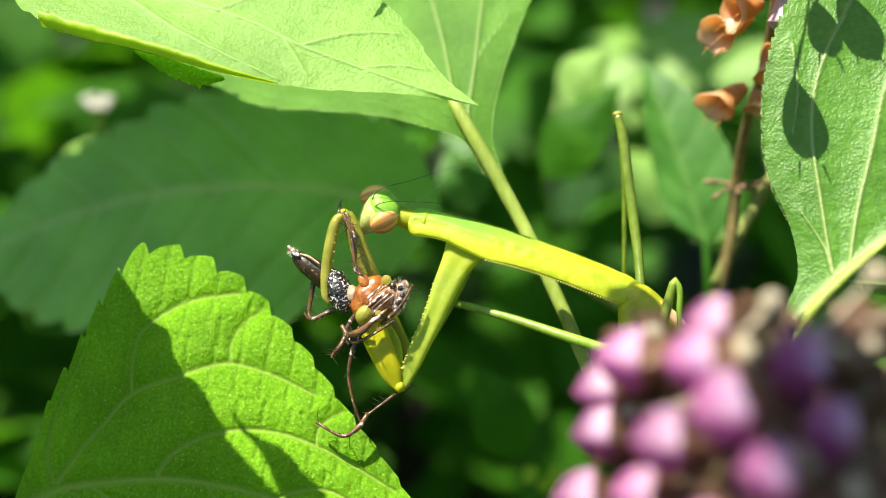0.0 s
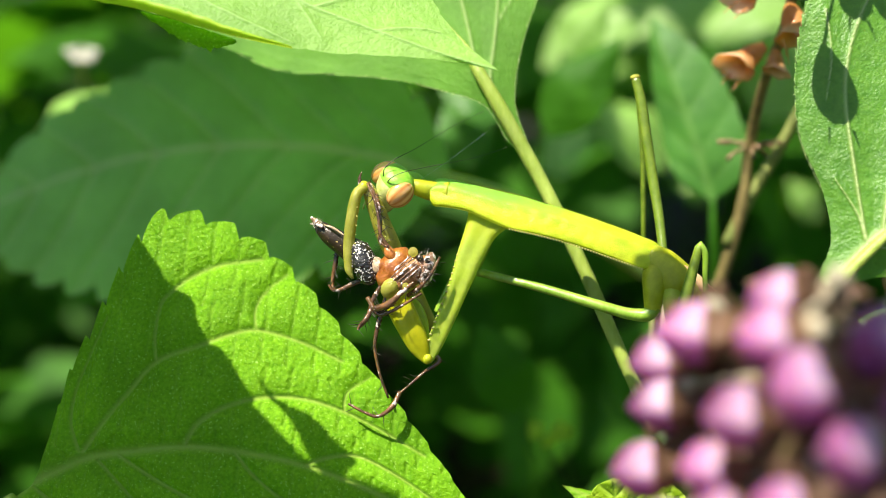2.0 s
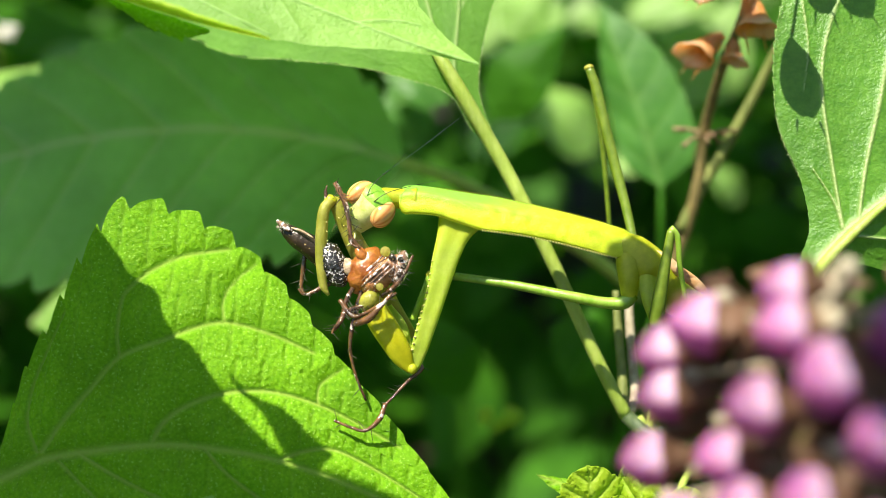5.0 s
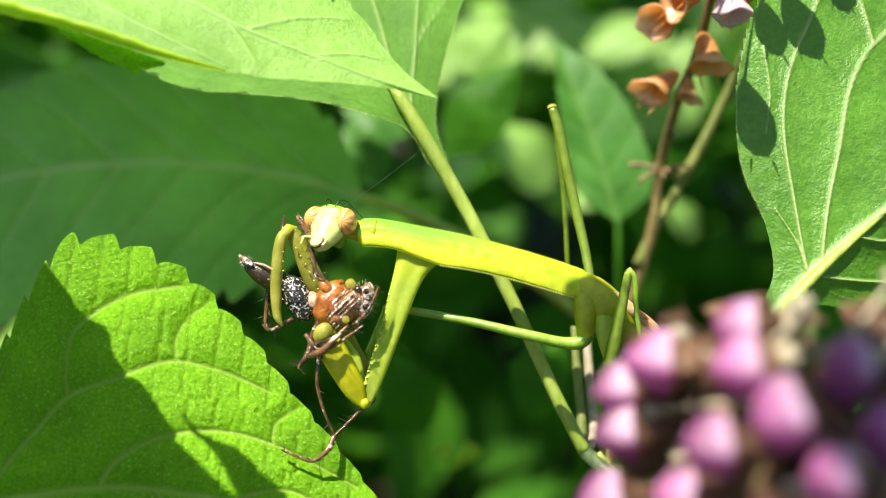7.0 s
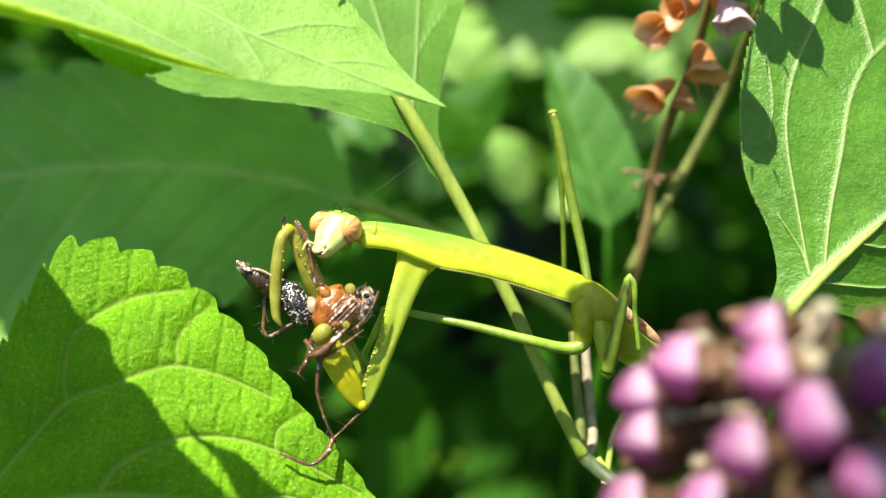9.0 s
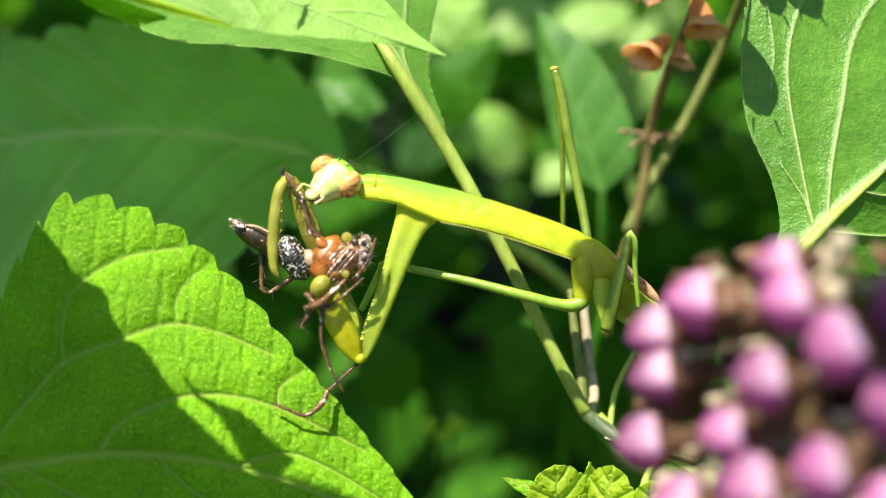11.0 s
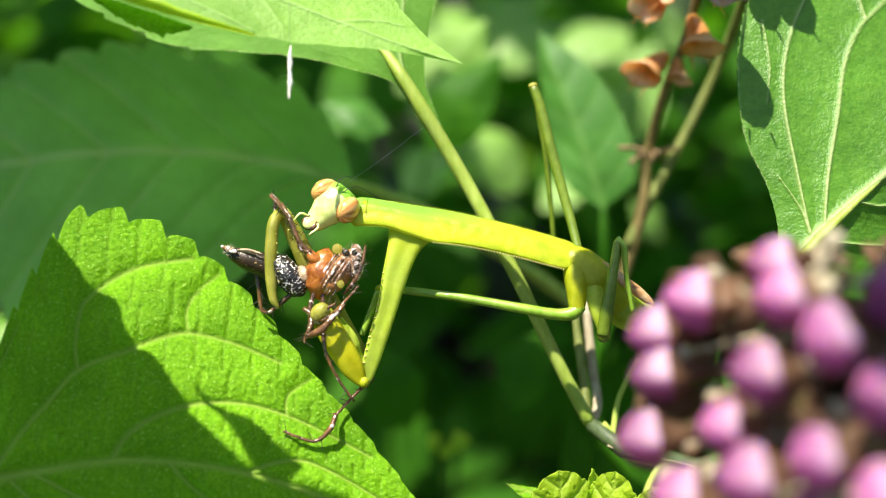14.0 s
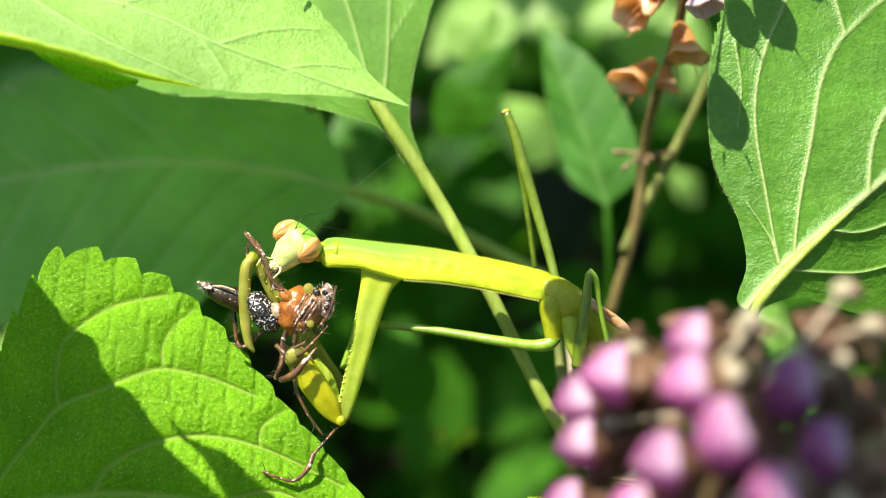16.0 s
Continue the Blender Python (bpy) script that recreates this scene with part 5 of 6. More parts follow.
    egg("fore_tibia", (-12.7, 100.2, -8.9), (0.5, -0.2, 0.7), (1.25, 1.0, 0.9), LIME_OLIVE, p, "swollen olive-yellow fore tibia")
    tube("fore_tarsus", [(-14.2, 99.4, -11.2), (-12.6, 98.9, -10.6), (-11.4, 98.9, -9.4), (-10.0, 99.2, -8.0)], [(0.34, 0.3), (0.42, 0.36), (0.3, 0.3), (0.14, 0.14)], SPIDER_LEG, p, "brown speckled fore tarsus", n=24, lump=0.2)
    # the far one
    tube("fore_coxa", [(-2.5, 106.5, -0.6), (-4.3, 107.2, -5.7), (-6.2, 107.2, -10.1), (-7.8, 107, -13.3)], [1.1, 0.85, 0.7, 0.6], LIME_GREEN, p)
    body_part("fore_femur", [(-8.7, 107, -13.6), (-11.5, 105.4, -8.7), (-14.0, 103.6, -3.6), (-15.5, 102.8, 0.1), (-16.4, 102.6, 2.0), (-16.8, 102.5, 2.4)],
              [(0.6, 0.6), (1.05, 0.8), (1.15, 0.85), (0.95, 0.75), (0.75, 0.65), (0.3, 0.3)], LIME_OLIVE, p, n=36)
    tube("fore_tibia", [(-16.4, 102.2, 2.0), (-17.2, 101.7, 1.4), (-17.7, 101.3, -1.7), (-17.8, 101.1, -5.1), (-17.6, 101, -7.3), (-17.1, 101, -8.2)], [0.5, 0.62, 0.68, 0.62, 0.45, 0.15], LIME_OLIVE, p, n=30)
    toothed_edge("femoral_spines", [(-15.8, 101.7, 0.1), (-14.5, 101.8, -2.1), (-13.5, 102.2, -4.3)], 5, 0.22, (0.3, -0.9, 0.1), DENTICLE, p, "cream femoral spines")
    toothed_edge("tibial_spines", [(-17.1, 101.1, 0.7), (-17.0, 100.7, -2.3), (-17.0, 100.5, -5.3)], 6, 0.14, (0.9, -0.3, -0.2), DENTICLE, p, "pale tibial spines")
    egg("knee", (-16.7, 102.2, 2.0), (0.4, 0, 1), (0.7, 0.75, 0.65), LIME_YELLOW, p, "pale yellow knee", 12, 14)
    tube("claw", [(-17.0, 102, 2.0), (-17.2, 102, 2.9), (-17.0, 102, 3.7)], [0.28, 0.2, 0.05], SPIDER_LEG, p, n=8, seg=8)
    # walking legs
    body_part("mid_coxa", [(16.4, 106.8, -4.4), (15.9, 106, -5.9), (15.8, 105.6, -8.1), (15.7, 105.6, -10.0)], [1.2, 1.5, 1.2, 0.85], LIME_YELLOW, p, "olive-green mid coxa")
    tube("mid_leg", [(16.0, 105.6, -9.5), (15.2, 105.4, -10.3), (13.5, 105.4, -10.4), (9.2, 105.5, -9.5), (2.9, 106.5, -8.1), (-3.5, 107.5, -7.0), (-6.0, 108, -6.7)],
         [0.85, 0.8, 0.66, 0.58, 0.5, 0.45, 0.5], LIME_GREEN, p, "green middle leg", n=60)
    egg("knee", (-6.3, 108, -6.7), (1, 0, 0.2), (0.7, 0.5, 0.5), LIME_YELLOW, p, "", 10, 12)
    tube("mid_tibia", [(-6.4, 108, -6.9), (-7.5, 108.4, -9.3), (-8.7, 108.6, -11.9)], [0.5, 0.42, 0.35], LIME_GREEN, p)
    body_part("mid_coxa", [(17.9, 106.6, -5.3), (17.8, 105.4, -7.8), (18.0, 104.2, -10.5), (18.3, 103.8, -12.6)], [1.2, 1.2, 1.0, 0.6], LIME_COXA_SHADED, p)
    tube("mid_leg", [(18.1, 103.6, -12.8), (18.5, 103.2, -10.4), (19.2, 102.7, -6.4), (19.9, 102.4, -2.5)], [0.75, 0.8, 0.6, 0.42], LEG_GREEN, p, n=40)
    egg("knee", (18.2, 103.7, -12.8), (0, 0, 1), (0.85, 0.8, 0.75), LEG_GREEN, p, "", 12, 14)
    tube("mid_tibia", [(19.8, 102.3, -2.2), (20.5, 102.4, -3.0), (20.8, 102.8, -6.1), (21.5, 103.4, -10.4)], [0.4, 0.34, 0.28, 0.25], LIME_GREEN, p)
    hind = tube("hind_leg", [(16.8, 108, -4.1), (16.2, 109.2, 0.1), (15.3, 110, 4.6), (14.2, 110.4, 9.9), (13.4, 110.6, 13.9), (12.6, 110.6, 16.5)], [0.5, 0.55, 0.6, 0.62, 0.6, 0.5], LEG_GREEN, p, "long green hind leg", n=40)
    egg("knee", (12.6, 110.5, 16.5), (1, 0, 0.2), (0.58, 0.36, 0.45), LIME_OLIVE, hind, "", 10, 12)
    tube("hind_tibia", [(12.8, 110.9, 16.3), (13.9, 112, 9.4), (14.5, 113, 2.8), (14.9, 114, -2.6)], [0.36, 0.34, 0.3, 0.28], LEG_GREEN, hind)
    head = mantis_head(p)
    return p, head, hind


def mantis_head(p):
    """The head in a space of its own: eyes along x, mouth along -z, face along -y."""
    n, seg = 22, 26
    verts, faces = [], []
    tab = np.array([(1.8, 0.6, 0.4), (1.7, 1.4, 1.0), (1.3, 2.1, 1.6), (0.5, 2.4, 1.9), (-0.4, 2.3, 1.85), (-1.3, 1.95, 1.65), (-2.1, 1.6, 1.4), (-2.9, 1.3, 1.15), (-3.6, 1.05, 0.9), (-4.1, 0.6, 0.5)])
    zs = np.linspace(0, 1, n + 1)
    at = np.linspace(0, 1, len(tab))
    for f in zs:
        z, w, d = [np.interp(f, at, tab[:, k]) for k in range(3)]
        for k in range(seg):
            a = 2 * math.pi * k / seg
            verts.append((w * math.cos(a), d * math.sin(a) - 0.12 * max(0.0, -z), z))
    for i in range(n):
        for k in range(seg):
            a, b = i * seg + k, i * seg + (k + 1) % seg
            faces.append((a, a + seg, b + seg, b))
    for end in (0, n):
        faces.append(tuple(end * seg + k for k in (range(seg) if end == 0 else range(seg - 1, -1, -1))))
    me = bpy.data.meshes.new("head")
    me.from_pydata([Vector(v) * 0.001 for v in verts], [], faces)
    me.materials.append(FACE)
    me.materials.append(LIME_TOP)
    for poly in me.polygons:
        poly.material_index = 1 if (poly.center.y > -0.0010 and poly.center.z > -0.0016) or poly.center.z > 0.0006 else 0
    me.shade_smooth()
    head = new("head", me)
    head.parent = p
    head["at"] = [0, 0, 0]
    tagged(head, "pale yellow-green triangular head")
    tube("nape", [(0, 0.8, 0.2), (0, 1.8, 0.1), (0, 2.8, 0), (0, 3.6, -0.1)], [1.2, 1.1, 0.95, 0.5], LIME_TOP, head, n=14, seg=16)
    for s in (-1, 1):
        compound_eye(head, s)
        tube("antenna", [(0.45 * s, -1.6, 0.7), (0.7 * s, -1.75, 1.7), (0.95 * s, -0.9, 2.6), (1.5 * s, 2.4, 3.6), (2.6 * s, 7.5, 5.2), (3.0 * s, 12.0, 6.8)], [0.07, 0.05, 0.04, 0.03, 0.022, 0.012], DARK_THREAD, head, "thin dark antenna", n=30, seg=6)
        tube("palp", [(0.6 * s, -1.1, -3.3), (1.3 * s, -1.8, -3.7), (1.2 * s, -2.0, -4.9)], [0.15, 0.14, 0.08], FACE, head, n=8, seg=8)
        tube("mandible", [(0.5 * s, -1.0, -3.3), (0.6 * s, -1.3, -4.0), (0.05 * s, -1.2, -4.6)], [0.36, 0.32, 0.1], SPIDER_LEG, head, n=8, seg=8)
    egg("labrum", (0, -1.25, -3.8), (0, -0.3, -1), (0.8, 0.75, 0.5), FACE, head, "cream upper lip", 12, 14)
    return head


def compound_eye(head, s):
    """A long oval eye, ringed with pale bands round its outer side."""
    centre, way = Vector((1.72 * s, -0.35, 0.05)), Vector((0.15 * s, -0.75, -0.65))
    ob = egg("eye", centre, way, (1.7, 1.2, 1.5), EYE, head, "peach compound eye with cream bands", 30, 60)
    me = ob.data
    c, axis = centre * 0.001, way.normalized()
    u = axis.orthogonal().normalized()
    w = axis.cross(u)
    bands = []
    for v in me.vertices:
        d = v.co - c
        turn = math.atan2(d.dot(w), d.dot(u))
        bands.append(1 - (0.5 + 0.5 * math.cos(turn * 9)) ** 1.8)
    me.attributes.new("vein", "FLOAT", "POINT").data.foreach_set("value", bands)
    return ob


EYE = tissue("mantis_eye", (0.50, 0.17, 0.03), (0.62, 0.26, 0.06), 0.16, 1200, soft=0.2, gloss=0.8, bump=0.05, vein=(0.80, 0.46, 0.16))


THREAD_GLINT_AT = (-16.0, 94, 10.4)


# ---- the prey ----
def hairs(name, where, count, length, material, parent, seed):
    """Fine bristles standing off a few round bodies, in one mesh."""
    rnd = random.Random(seed)
    verts, faces = [], []
    for _ in range(count):
        c, r = rnd.choice(where)
        out = Vector((rnd.gauss(0, 1), -abs(rnd.gauss(0, 1)), rnd.gauss(0.3, 1))).normalized()
        side = out.orthogonal().normalized() * 0.03
        a = Vector(c) + out * r * 0.9
        b = a + out * length * rnd.uniform(0.5, 1.2) + Vector((0.1, 0, -0.05))
        k = len(verts)
        verts += [a - side, a + side, a + side.cross(out), b]
        faces += [(k, k + 1, k + 3), (k + 1, k + 2, k + 3), (k + 2, k, k + 3)]
    return put(name, verts, faces, material, parent)


def spider():
    p = thing("spider", BACK, "brown and black hairy spider held in the mantis's fore legs", "spider")
    body_part("abdomen", [(-21.8, 102, -0.7), (-21.1, 102, -1.3), (-20.0, 102, -2.1), (-18.5, 102.3, -3.0), (-16.8, 102.8, -4.1), (-15.3, 103, -5.5)],
              [(0.3, 0.3), (0.75, 0.7), (1.1, 1.0), (1.3, 1.2), (1.6, 1.4), (1.3, 1.3)], CHITIN_GOLD, p, "black abdomen dusted with gold", n=34, seg=24)
    tube("back_plate", [(-17.0, 101.9, -2.5), (-16.7, 101.8, -3.1), (-15.9, 101.8, -4.8), (-15.0, 101.8, -6.6), (-14.7, 101.9, -7.2)], [0.3, 1.15, 1.55, 1.15, 0.3], CHITIN, p, "black plate speckled with white", n=40, seg=32, lump=0.1)
    tube("spinneret", [(-22.1, 101.6, -0.3), (-21.4, 101.2, -0.8), (-20.6, 100.9, -1.3)], [0.16, 0.34, 0.2], CARAPACE_GREY, p, lump=0.5)
    tube("back_stripe", [(-20.5, 101.2, -1.0), (-19.3, 100.9, -1.3), (-18.0, 100.8, -2.0)], [0.06, 0.15, 0.06], SPIDER_CREAM, p, "cream stripe", lump=0.4)
    tube("carapace", [(-13.4, 101.6, -7.9), (-13.0, 101.5, -6.8), (-12.3, 101.5, -5.2), (-11.6, 101.7, -3.7), (-11.2, 102.0, -2.9)], [0.3, 1.4, 1.8, 1.3, 0.3], CARAPACE, p, "glossy orange-brown carapace", n=30, seg=26, lump=0.06)
    tube("shield", [(-12.6, 101, -7.5), (-11.6, 100.8, -6.7), (-10.3, 100.8, -5.5), (-9.1, 100.8, -4.3), (-8.5, 101, -3.7)], [0.25, 1.2, 1.45, 1.1, 0.3], CARAPACE_RUST, p, "rust-brown streaked shield", n=40, seg=30, lump=0.18)
    egg("abdomen_patch", (-14.2, 101.2, -5.0), (0.4, -0.3, -1), (1.0, 0.75, 0.5), SPIDER_CREAM, p, "cream-white patch on the abdomen", 12, 14)
    egg("leg_base", (-12.7, 100.5, -3.6), (-0.6, 0, 0.8), (0.95, 0.6, 0.55), CARAPACE, p, "glossy orange leg base", 12, 14)
    for lift, r in ((-1.05, 0.10), (-0.62, 0.17), (-0.2, 0.08), (0.22, 0.18), (0.66, 0.09), (1.05, 0.14)):
        skew = Vector((0.68, 0, -0.73)) * -lift
        bulge = 0.85 - 0.55 * lift * lift
        tube("carapace_band", [tuple(Vector((-12.4, 100.2, -7.2)) + skew), tuple(Vector((-11.0, 100.1 - bulge, -5.8)) + skew), tuple(Vector((-9.5, 100.0 - bulge * 0.8, -4.3)) + skew)], [r * 0.5, r, r * 0.6], CARAPACE_GREY, p, "silver-pink streak on the shield", n=20, seg=10, lump=0.5)
    egg("face", (-8.5, 100.6, -5.0), (0.2, 0, 1), (2.0, 0.85, 1.1), CARAPACE_GREY, p, "grey-white furred head", 18, 20)
    for at, r in (((-9.3, 99.8, -3.8), 0.42), ((-8.4, 99.8, -4.0), 0.36), ((-8.1, 99.7, -4.7), 0.3), ((-8.5, 99.5, -5.6), 0.34)):
        egg("spider_eye", at, (0, 0, 1), (r, r, r), CHITIN_GOLD, p, "", 8, 10)
    for at, r in (((-10.1, 100, -3.2), 0.55), ((-10.5, 99.2, -6.9), 0.4)):
        egg("droplet", at, (0, 0, 1), (r, r, r), AMBER, p, "amber droplet", 12, 14)
    hairs("fur", [((-8.8, 100.4, -4.4), 1.3), ((-8.6, 100.4, -5.3), 1.2), ((-10.0, 101, -5.2), 1.5), ((-21.4, 101.6, -1.0), 0.4)], 260, 0.7, FUR, p, 8)
    legs = ([(-12.0, 101, -3.8), (-13.0, 100.6, -2.9), (-13.8, 100.2, -1.7), (-14.2, 100.2, 0.1), (-14.8, 100.6, 1.9), (-15.9, 101, 3.9)],
            [(-13.5, 101, -7.1), (-14.3, 100.6, -8.9), (-14.6, 100.4, -10.8), (-15.3, 100, -11.8)],
            [(-12.6, 101, -7.4), (-13.3, 100.4, -10.7), (-13.6, 100.2, -13.5), (-13.0, 100.4, -16.4), (-11.8, 100.8, -19.4)],
            [(-11.5, 100.4, -19.6), (-12.1, 99.4, -21.0), (-13.6, 99.2, -22.1), (-15.1, 99.1, -21.7), (-16.9, 99.2, -20.9)],
            [(-10.3, 100.2, -8.0), (-9.1, 99.4, -7.0), (-8.0, 99.4, -5.6), (-7.1, 99.8, -3.5)],
            [(-8.8, 103, -15.3), (-7.6, 103, -16.2), (-9.1, 102, -17.5), (-11.5, 100.5, -19.7)],
            [(-14.8, 102, -6.0), (-16.9, 102, -7.3), (-19.0, 101.6, -8.2), (-19.6, 101.6, -7.6)],
            [(-14.9, 100.6, -8.6), (-13.3, 99.8, -10.2), (-12.2, 99.4, -9.9), (-10.6, 99.2, -8.9), (-8.7, 99.2, -7.5)],
            [(-14.2, 100.2, -9.5), (-14.6, 99.8, -10.7), (-15.3, 99.6, -11.6), (-15.5, 99.6, -12.1)],
            [(-15.0, 101.4, 2.8), (-14.5, 101, 1.3), (-14.0, 100.6, -0.8), (-13.9, 100.4, -2.3), (-12.8, 100.2, -3.0)],
            [(-15.9, 101.4, 4.0), (-15.3, 101.2, 3.1), (-14.9, 101, 2.2)],
            [(-14.6, 100.4, -10.1), (-13.3, 99.9, -9.4), (-11.5, 99.6, -8.8)],
            [(-19.2, 103, -3.0), (-19.4, 103, -5.5), (-19.5, 103, -7.9), (-18.4, 102, -8.4)])
    rnd = random.Random(3)
    resting = []
    for number, line in enumerate(legs):
        n = len(line)
        radii = [0.26 - 0.13 * i / (n - 1) + (0.07 if i == 1 else 0) for i in range(n)]
        part_leg = tube("leg", line, radii, SPIDER_LEG, p, "spiny banded brown leg", n=40, seg=10, lump=0.2)
        if number in (3, 5):
            resting.append(part_leg)
        path = spline(line, 40)
        for i in range(5, 39, 3):
            c = Vector(path[i])
            way = Vector(path[min(40, i + 1)]) - c
            a = rnd.uniform(0, 6.28)
            s1 = way.orthogonal().normalized()
            out = (s1 * math.cos(a) + way.normalized().cross(s1) * math.sin(a) + way.normalized() * 0.5) * rnd.uniform(0.6, 1.5)
            tube("spine", [c, c + out * 0.6, c + out], [0.05, 0.035, 0.012], DARK_THREAD, part_leg, n=3, seg=5)
    return p, resting


def small_details():
    s = thing("silk_thread", (-3.1, 108, 10.7), "fine pale silk thread strung from the petiole", "silk thread")
    tube("strand", [(-3.1, 108, 10.8), (-7.8, 106, 7.0), (-11.4, 104, 4.3)], 0.012, SILK, s, n=14, seg=6)
    # The solid white body stands in for a glint on a silk thread.
    w = thing("hanging_glint", THREAD_GLINT_AT, "tiny white segmented body on silk, standing in for the thread's glint", "larva")
    x, y, z = THREAD_GLINT_AT
    tube("body", [(x + 0.1, y, z + 2.7), (x, y, z + 1.8), (x, y, z + 0.9), (x - 0.05, y, z), (x, y, z - 0.9), (x - 0.1, y, z - 1.8), (x - 0.1, y, z - 2.6)],
         [0.06, 0.17, 0.23, 0.16, 0.24, 0.15, 0.06], THREAD_GLINT, w, n=30, lump=0.5)
    tube("thread", [(x, y, z + 2.6), (x + 0.2, y, z + 60)], 0.015, SILK, w, n=4, seg=5)
    return w


LANES = ((0.11, -0.39, 0.07), (0.06, -0.61, 0.05))


def build_far():
    ground()
    scatter("leaf_litter", 2600, ((-1.6, -1.6, 0.0), (1.6, 2.0, 0.02)), (0.03, 0.07), LITTER, "dead brown leaves on the soil", "leaf litter", 2, 0.3)
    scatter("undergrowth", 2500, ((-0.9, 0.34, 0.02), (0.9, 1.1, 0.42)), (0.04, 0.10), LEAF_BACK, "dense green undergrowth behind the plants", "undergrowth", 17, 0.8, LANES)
    # Unseen leaf layer above, added to keep sun off the background.
    scatter("canopy", 450, ((-0.9, 0.22, 0.64), (0.9, 0.90, 0.95)), (0.06, 0.13), LEAF_BACK, "unseen leaves overhead, added to shade the background", "canopy", 12, 0.5)
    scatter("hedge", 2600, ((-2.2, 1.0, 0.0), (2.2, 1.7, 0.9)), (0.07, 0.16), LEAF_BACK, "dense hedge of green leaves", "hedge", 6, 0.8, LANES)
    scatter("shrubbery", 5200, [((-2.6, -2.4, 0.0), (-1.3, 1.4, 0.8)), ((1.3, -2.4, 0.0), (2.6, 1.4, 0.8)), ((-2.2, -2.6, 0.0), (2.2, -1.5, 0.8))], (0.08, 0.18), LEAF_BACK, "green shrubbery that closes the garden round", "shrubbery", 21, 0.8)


build_far()
serrated_leaf_plant()
PLANT_B = drooping_leaf_plant()
blade_of_drooping_leaf(PLANT_B)
ribbon("rim", [(-47.1, 90.6, 24.2), (-42.3, 90.8, 22.8), (-36.6, 91.2, 21.5), (-31.9, 91.8, 20.1), (-26.6, 92.4, 18.6), (-21.4, 93.6, 17.5)], [1.3, 1.25, 0.9, 1.0, 0.6, 0.15], (0, -0.35, 1), MARGIN, PLANT_B, "yellow curled rim of the leaf")
ribbon("fold", [(-37.8, 93.6, 21.7), (-34.8, 93.8, 20.6), (-31.5, 94, 19.5), (-27.7, 94.4, 18.6)], [0.4, 1.7, 1.9, 0.3], (0.25, 0.3, -1), LEAF, PLANT_B, "shaded green fold under the rim")
PLANT_N, DROOPING = node_plant()
PLANT_C = grey_leaf_plant()
pink_spike()
copper_spike()
large_shaded_leaf()
blue_green_leaf()
lit_shrubs()
leaf_glint()
MANTIS, HEAD, HIND = mantis()
SPIDER, RESTING_LEGS = spider()
GLINT_THING = small_details()


def in_plan(ob, x, z, turn):
    """A thing's pose after a shift in the plan, in millimetres, and a turn in the plane of the picture."""
    return VIEW @ Matrix.Translation((Vector(ob["at"]) + Vector((x, 0, z))) * 0.001) @ pose(0, 0, 0, 0, -turn, 0)


def between(rows, t):
    """The shift and turn at t seconds, in a straight line from row to row."""
    times = [r[0] for r in rows]
    return [float(np.interp(t, times, [r[k] for r in rows])) for k in (1, 2, 3)]


def shifted(ob, rows):
    """Keys a thing by shifts of the plan in millimetres and a turn in the plane of the picture."""
    walk(ob, [(t, in_plan(ob, x, z, turn)) for t, x, z, turn in rows])


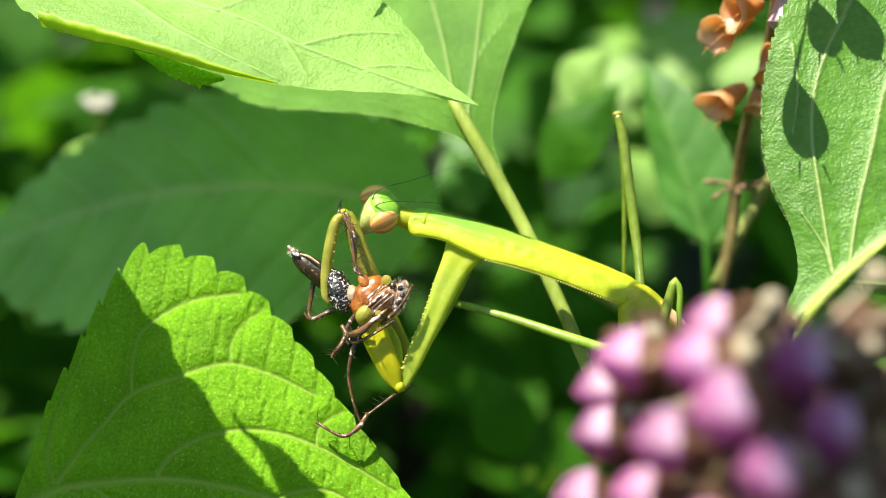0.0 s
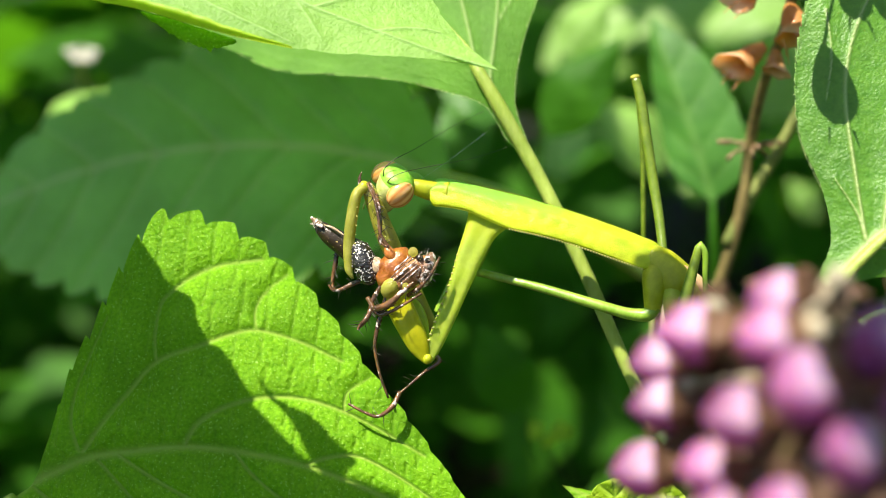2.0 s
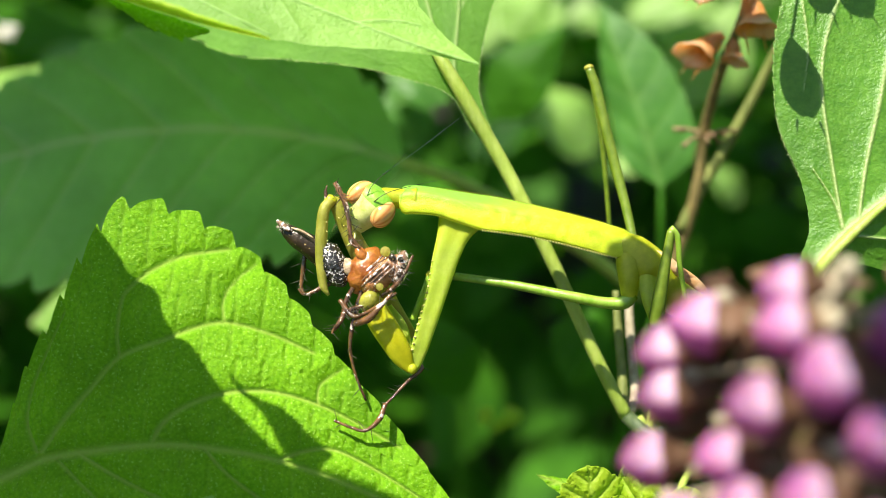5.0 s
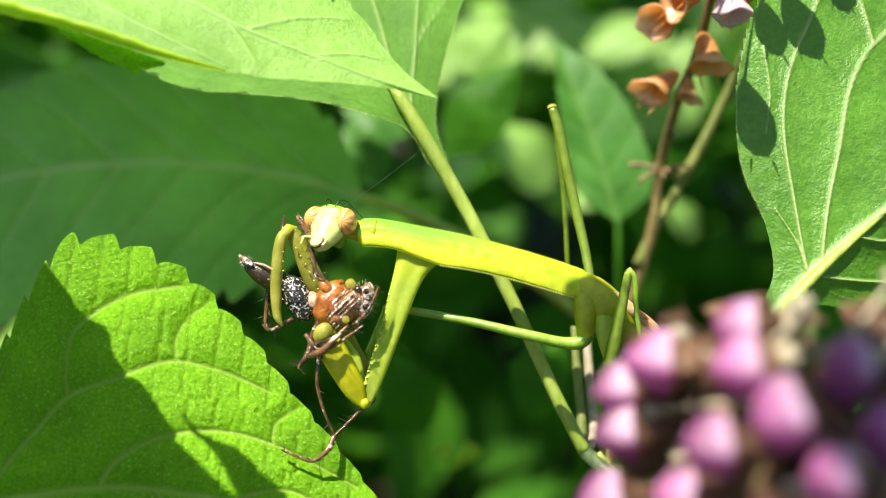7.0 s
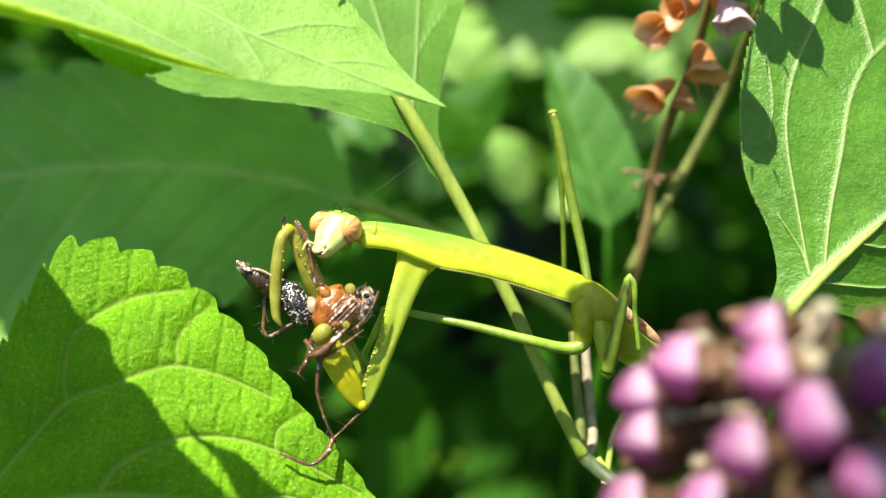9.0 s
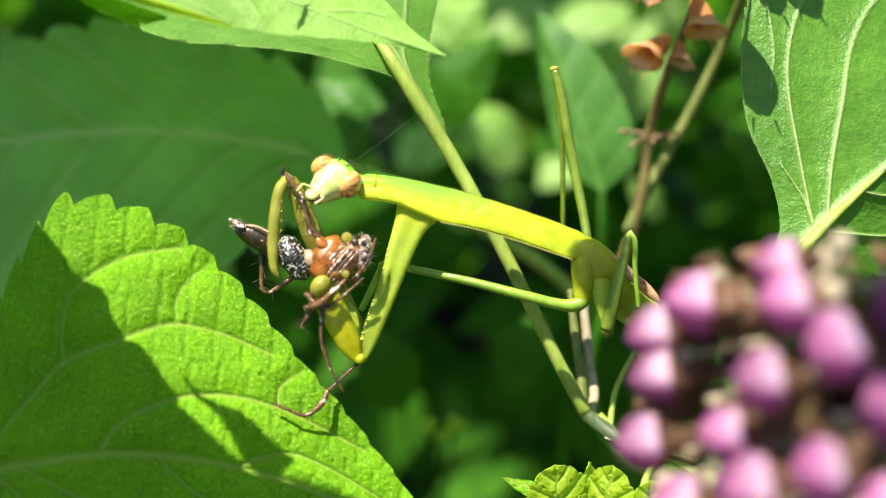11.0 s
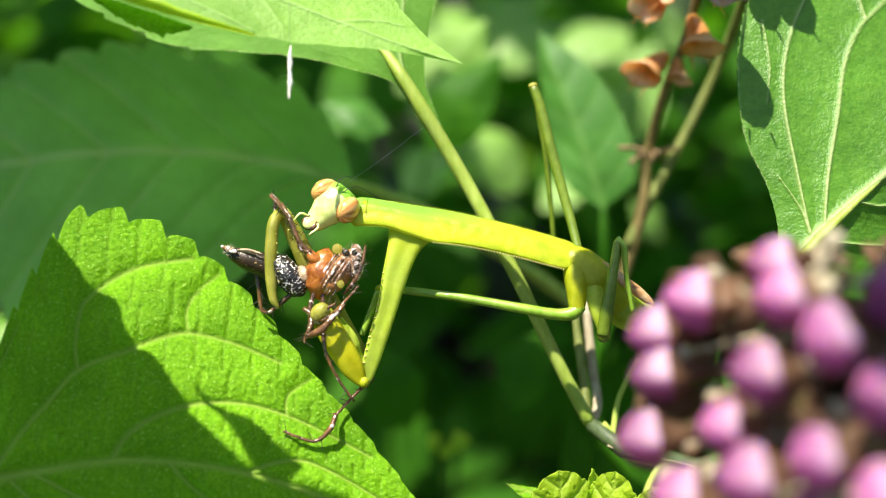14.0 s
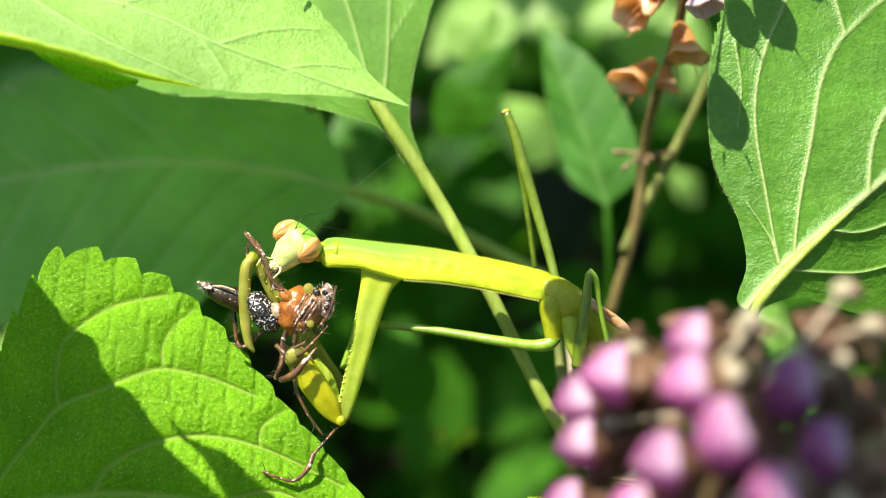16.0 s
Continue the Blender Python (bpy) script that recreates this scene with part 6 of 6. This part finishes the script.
def motions():
    body = [(0, 0.5, 0.4, -4.4), (0.5, 1.1, 0.5, -4.2), (1, 0.4, 0.5, -3.4), (1.5, 0.0, 0.4, -3.0), (2, 0.1, 0.4, -3.0), (2.5, 0.1, 0.5, -0.6), (3, 0.2, 0.5, -1.2),
            (3.5, 0.0, 0.8, -0.4), (4, 0.1, 0.7, 3.6), (6.5, -0.2, 0.2, -0.8), (7, 0.0, 0.0, 0.0), (7.5, -0.1, 0.1, 1.2), (8, -0.1, 0.1, 0.5), (8.5, -0.2, 0.1, 0.4),
            (9, -0.4, 0.0, -0.8), (11.5, -0.8, -0.6, -3.3), (12, -1.2, -0.8, -5.0), (12.5, -1.6, 0.0, -1.6), (13, -1.3, -0.2, 2.4), (13.5, -2.0, -0.1, 1.6),
            (14, -1.9, -0.2, 1.7), (14.5, -2.0, 0.0, 2.0), (15, -1.9, -0.1, 0.9), (15.5, -1.7, -0.3, 2.0), (16, -1.5, -0.5, 2.7)]
    shifted(MANTIS, body)
    prey = [(0, -0.1, -0.9, -3.7), (1.5, -0.3, -1.5, -4.0), (2.5, -0.3, -2.3, -4.3), (3, -0.4, -3.0, -4.6), (3.5, -0.9, -2.5, -2.9), (4.2, -0.9, -1.8, -1.4), (6.3, 0.2, -1.6, -2.4), (7, 0.3, -0.5, -0.1), (8.5, 0.0, -0.3, 0.3), (9.2, -0.3, 0.0, 1.0),
                     (11.3, -1.1, 3.5, 6.2), (12, -2.0, 6.0, 9.6), (12.5, -2.0, 4.7, 8.8), (13, -1.8, 3.2, 8.4), (13.5, -3.0, 5.0, 11.0), (14, -3.0, 5.5, 11.6), (15, -2.6, 4.9, 10.0), (16, -2.3, 4.2, 9.4)]
    shifted(SPIDER, prey)
    for leg in RESTING_LEGS:
        walk(leg, [(t, in_plan(MANTIS, *between(prey, t)).inverted() @ in_plan(MANTIS, *between(body, t))) for t in (0, 1.5, 2.5, 3.5, 4.2, 6.3, 7, 8.5, 9.2, 11.3, 12, 12.5, 13, 13.5, 14, 15, 16)])
    walk(HEAD, [(t, pose(x * 0.001, -0.004, z * 0.001, rx, ry, rz)) for t, x, z, rx, ry, rz in (
        (0, -29.77, 6.22, 5, 54, -36), (0.5, -29.7, 6.98, 2, 60, -39), (1, -30.05, 6.32, 14, 56, -34), (1.5, -30.34, 6.93, 1, 62, -44), (2, -30.54, 5.81, 16, 43, -34), (2.5, -30.15, 5.45, 19, 47, -22), (3, -29.54, 6.19, 27, 46, -17), (3.5, -29.47, 5.34, 16, 42, -35), (4.2, -29.41, 4.5, 27, 50, -19), (6.3, -29.4, 5.71, -40, 18, -16), (7, -29.31, 6.01, -41, 5, -17), (7.5, -28.35, 5.8, -45, 3, -18), (8, -29.05, 5.37, -46, 11, -15), (8.5, -28.7, 5.36, -43, 8, -13), (9.2, -28.8, 5.5, -37, 12, -26), (11.3, -28.76, 5.75, -35, 33, -19), (12, -28.81, 5.57, -33, 30, -30), (12.5, -28.18, 6.02, -22, 34, -31), (13, -27.56, 5.95, -24, 37, -29), (13.5, -27.69, 6.09, -28, 37, -28), (14, -27.84, 6.23, -24, 40, -25), (14.5, -27.52, 6.43, -22, 39, -29), (15, -27.91, 6.26, -21, 36, -25), (15.5, -28.46, 6.16, -30, 39, -30), (16, -28.83, 6.57, -20, 39, -23))])
    bend = [(0, 0, 0, -1.2), (0.5, 0, 0, -2.5), (1, 0, 0, -1.6), (1.5, 0, 0, -1.0), (2, 0, 0, -1.0), (2.5, 0, 0, -1.0), (3, 0, 0, -0.5), (4.2, 0, 0, 0), (6.3, 0, 0, 0), (9.2, 0, 0, 0), (11.3, 0, 0, 1.4),
                      (12, 0, 0, 1.6), (12.5, 0, 0, 1.9), (13, 0, 0, 2.0), (13.5, 0, 0, 0.4), (14.5, 0, 0, 0.7), (15, 0, 0, 0.3), (16, 0, 0, 0.2)]
    shifted(PLANT_N, bend)
    sway = [(0, 0.7, 0.5, 0), (0.5, 2.5, -1.3, 0), (1, 2.1, -1.9, 0), (1.5, 1.2, -1.0, 0), (2, 0.7, 0.1, 0), (2.5, 0.7, 0.3, 0), (3, 0.4, -0.1, 0), (3.5, 0.2, -0.3, 0), (4.2, 0, -0.2, 0), (6.3, 0.2, -0.1, 0), (7, 0, 0, 0), (8, -0.1, -0.4, 0), (9.2, 0, -0.3, 0),
            (11.3, -1.1, 1.2, 0), (12, -1.6, 1.7, 0), (12.5, -1.7, 1.5, 0), (13, -2.0, 1.7, 0), (13.5, -1.3, 2.6, 0), (14, -1.7, 2.4, 0), (14.5, -1.8, 2.4, 0), (15, -1.4, 2.4, 0), (15.5, -0.6, 0.8, 0), (16, -0.3, 0.3, 0)]
    for blade_part in DROOPING:
        walk(blade_part, [(r[0], in_plan(PLANT_N, *between(bend, r[0])).inverted() @ in_plan(PLANT_N, *r[1:])) for r in sway])
    shifted(GLINT_THING, [(0, 0, 30, 0), (9.2, 0, 30, 0), (11.2, -0.3, 8, 0), (11.4, -1.1, 3.7, 0), (12, 0.7, -2.5, 0), (12.5, -1.3, -4.8, 0), (13, -0.5, -0.3, 0), (13.5, 0.0, 1.7, 0), (14, -0.7, 3.8, 0), (14.5, -0.0, 6.6, 0), (15.2, 0.4, 20, 0), (16, 0.2, 30, 0)])
    shifted(PLANT_B, [(0, 0.8, 0.6, 0), (0.5, 1.4, -0.6, 0), (1, -0.1, -0.7, 0), (1.5, -0.7, -0.3, 0), (2, -0.5, 0.6, 0), (2.5, -0.7, 0.8, 0), (3, -1.0, 0.2, 0), (3.5, -0.3, -0.4, 0), (4, -0.2, -0.2, 0),
                      (6.5, 0, -0.2, 0), (7, 0, 0, 0), (8, -0.1, -0.1, 0), (9, 0.1, -0.4, 0), (11.5, -0.1, -0.3, 0), (12.5, -0.5, -0.6, 0), (13.5, 1.2, 0.4, 0), (14.5, 1.3, 0.4, 0), (16, 0.1, -0.1, 0)])
    shifted(PLANT_C, [(0, -2.5, 0.9, 0), (0.5, -2.9, 0.8, 0), (1, -2.6, 0.7, 0), (1.5, -2.1, 0.8, 0), (2, -2.1, 0.7, 0), (2.5, -2.0, 0.6, 0), (3, -1.5, 0.6, 0), (3.5, -1.1, 0.7, 0), (4, -1.1, 0.7, 0),
                      (6.5, -0.4, 0.2, 0), (7, 0, 0, 0), (8, 0.2, -0.1, 0), (9, 0.3, 0.1, 0), (11.5, 0.4, 0.3, 0), (12, 1.0, 0.4, 0), (12.5, 1.8, 1.1, 0), (13, 0.8, 0.3, 0), (13.5, 0.4, 0.1, 0),
                      (14.5, 0.6, 0.2, 0), (15, 0.3, 0.1, 0), (16, -0.1, -0.1, 0)])


motions()
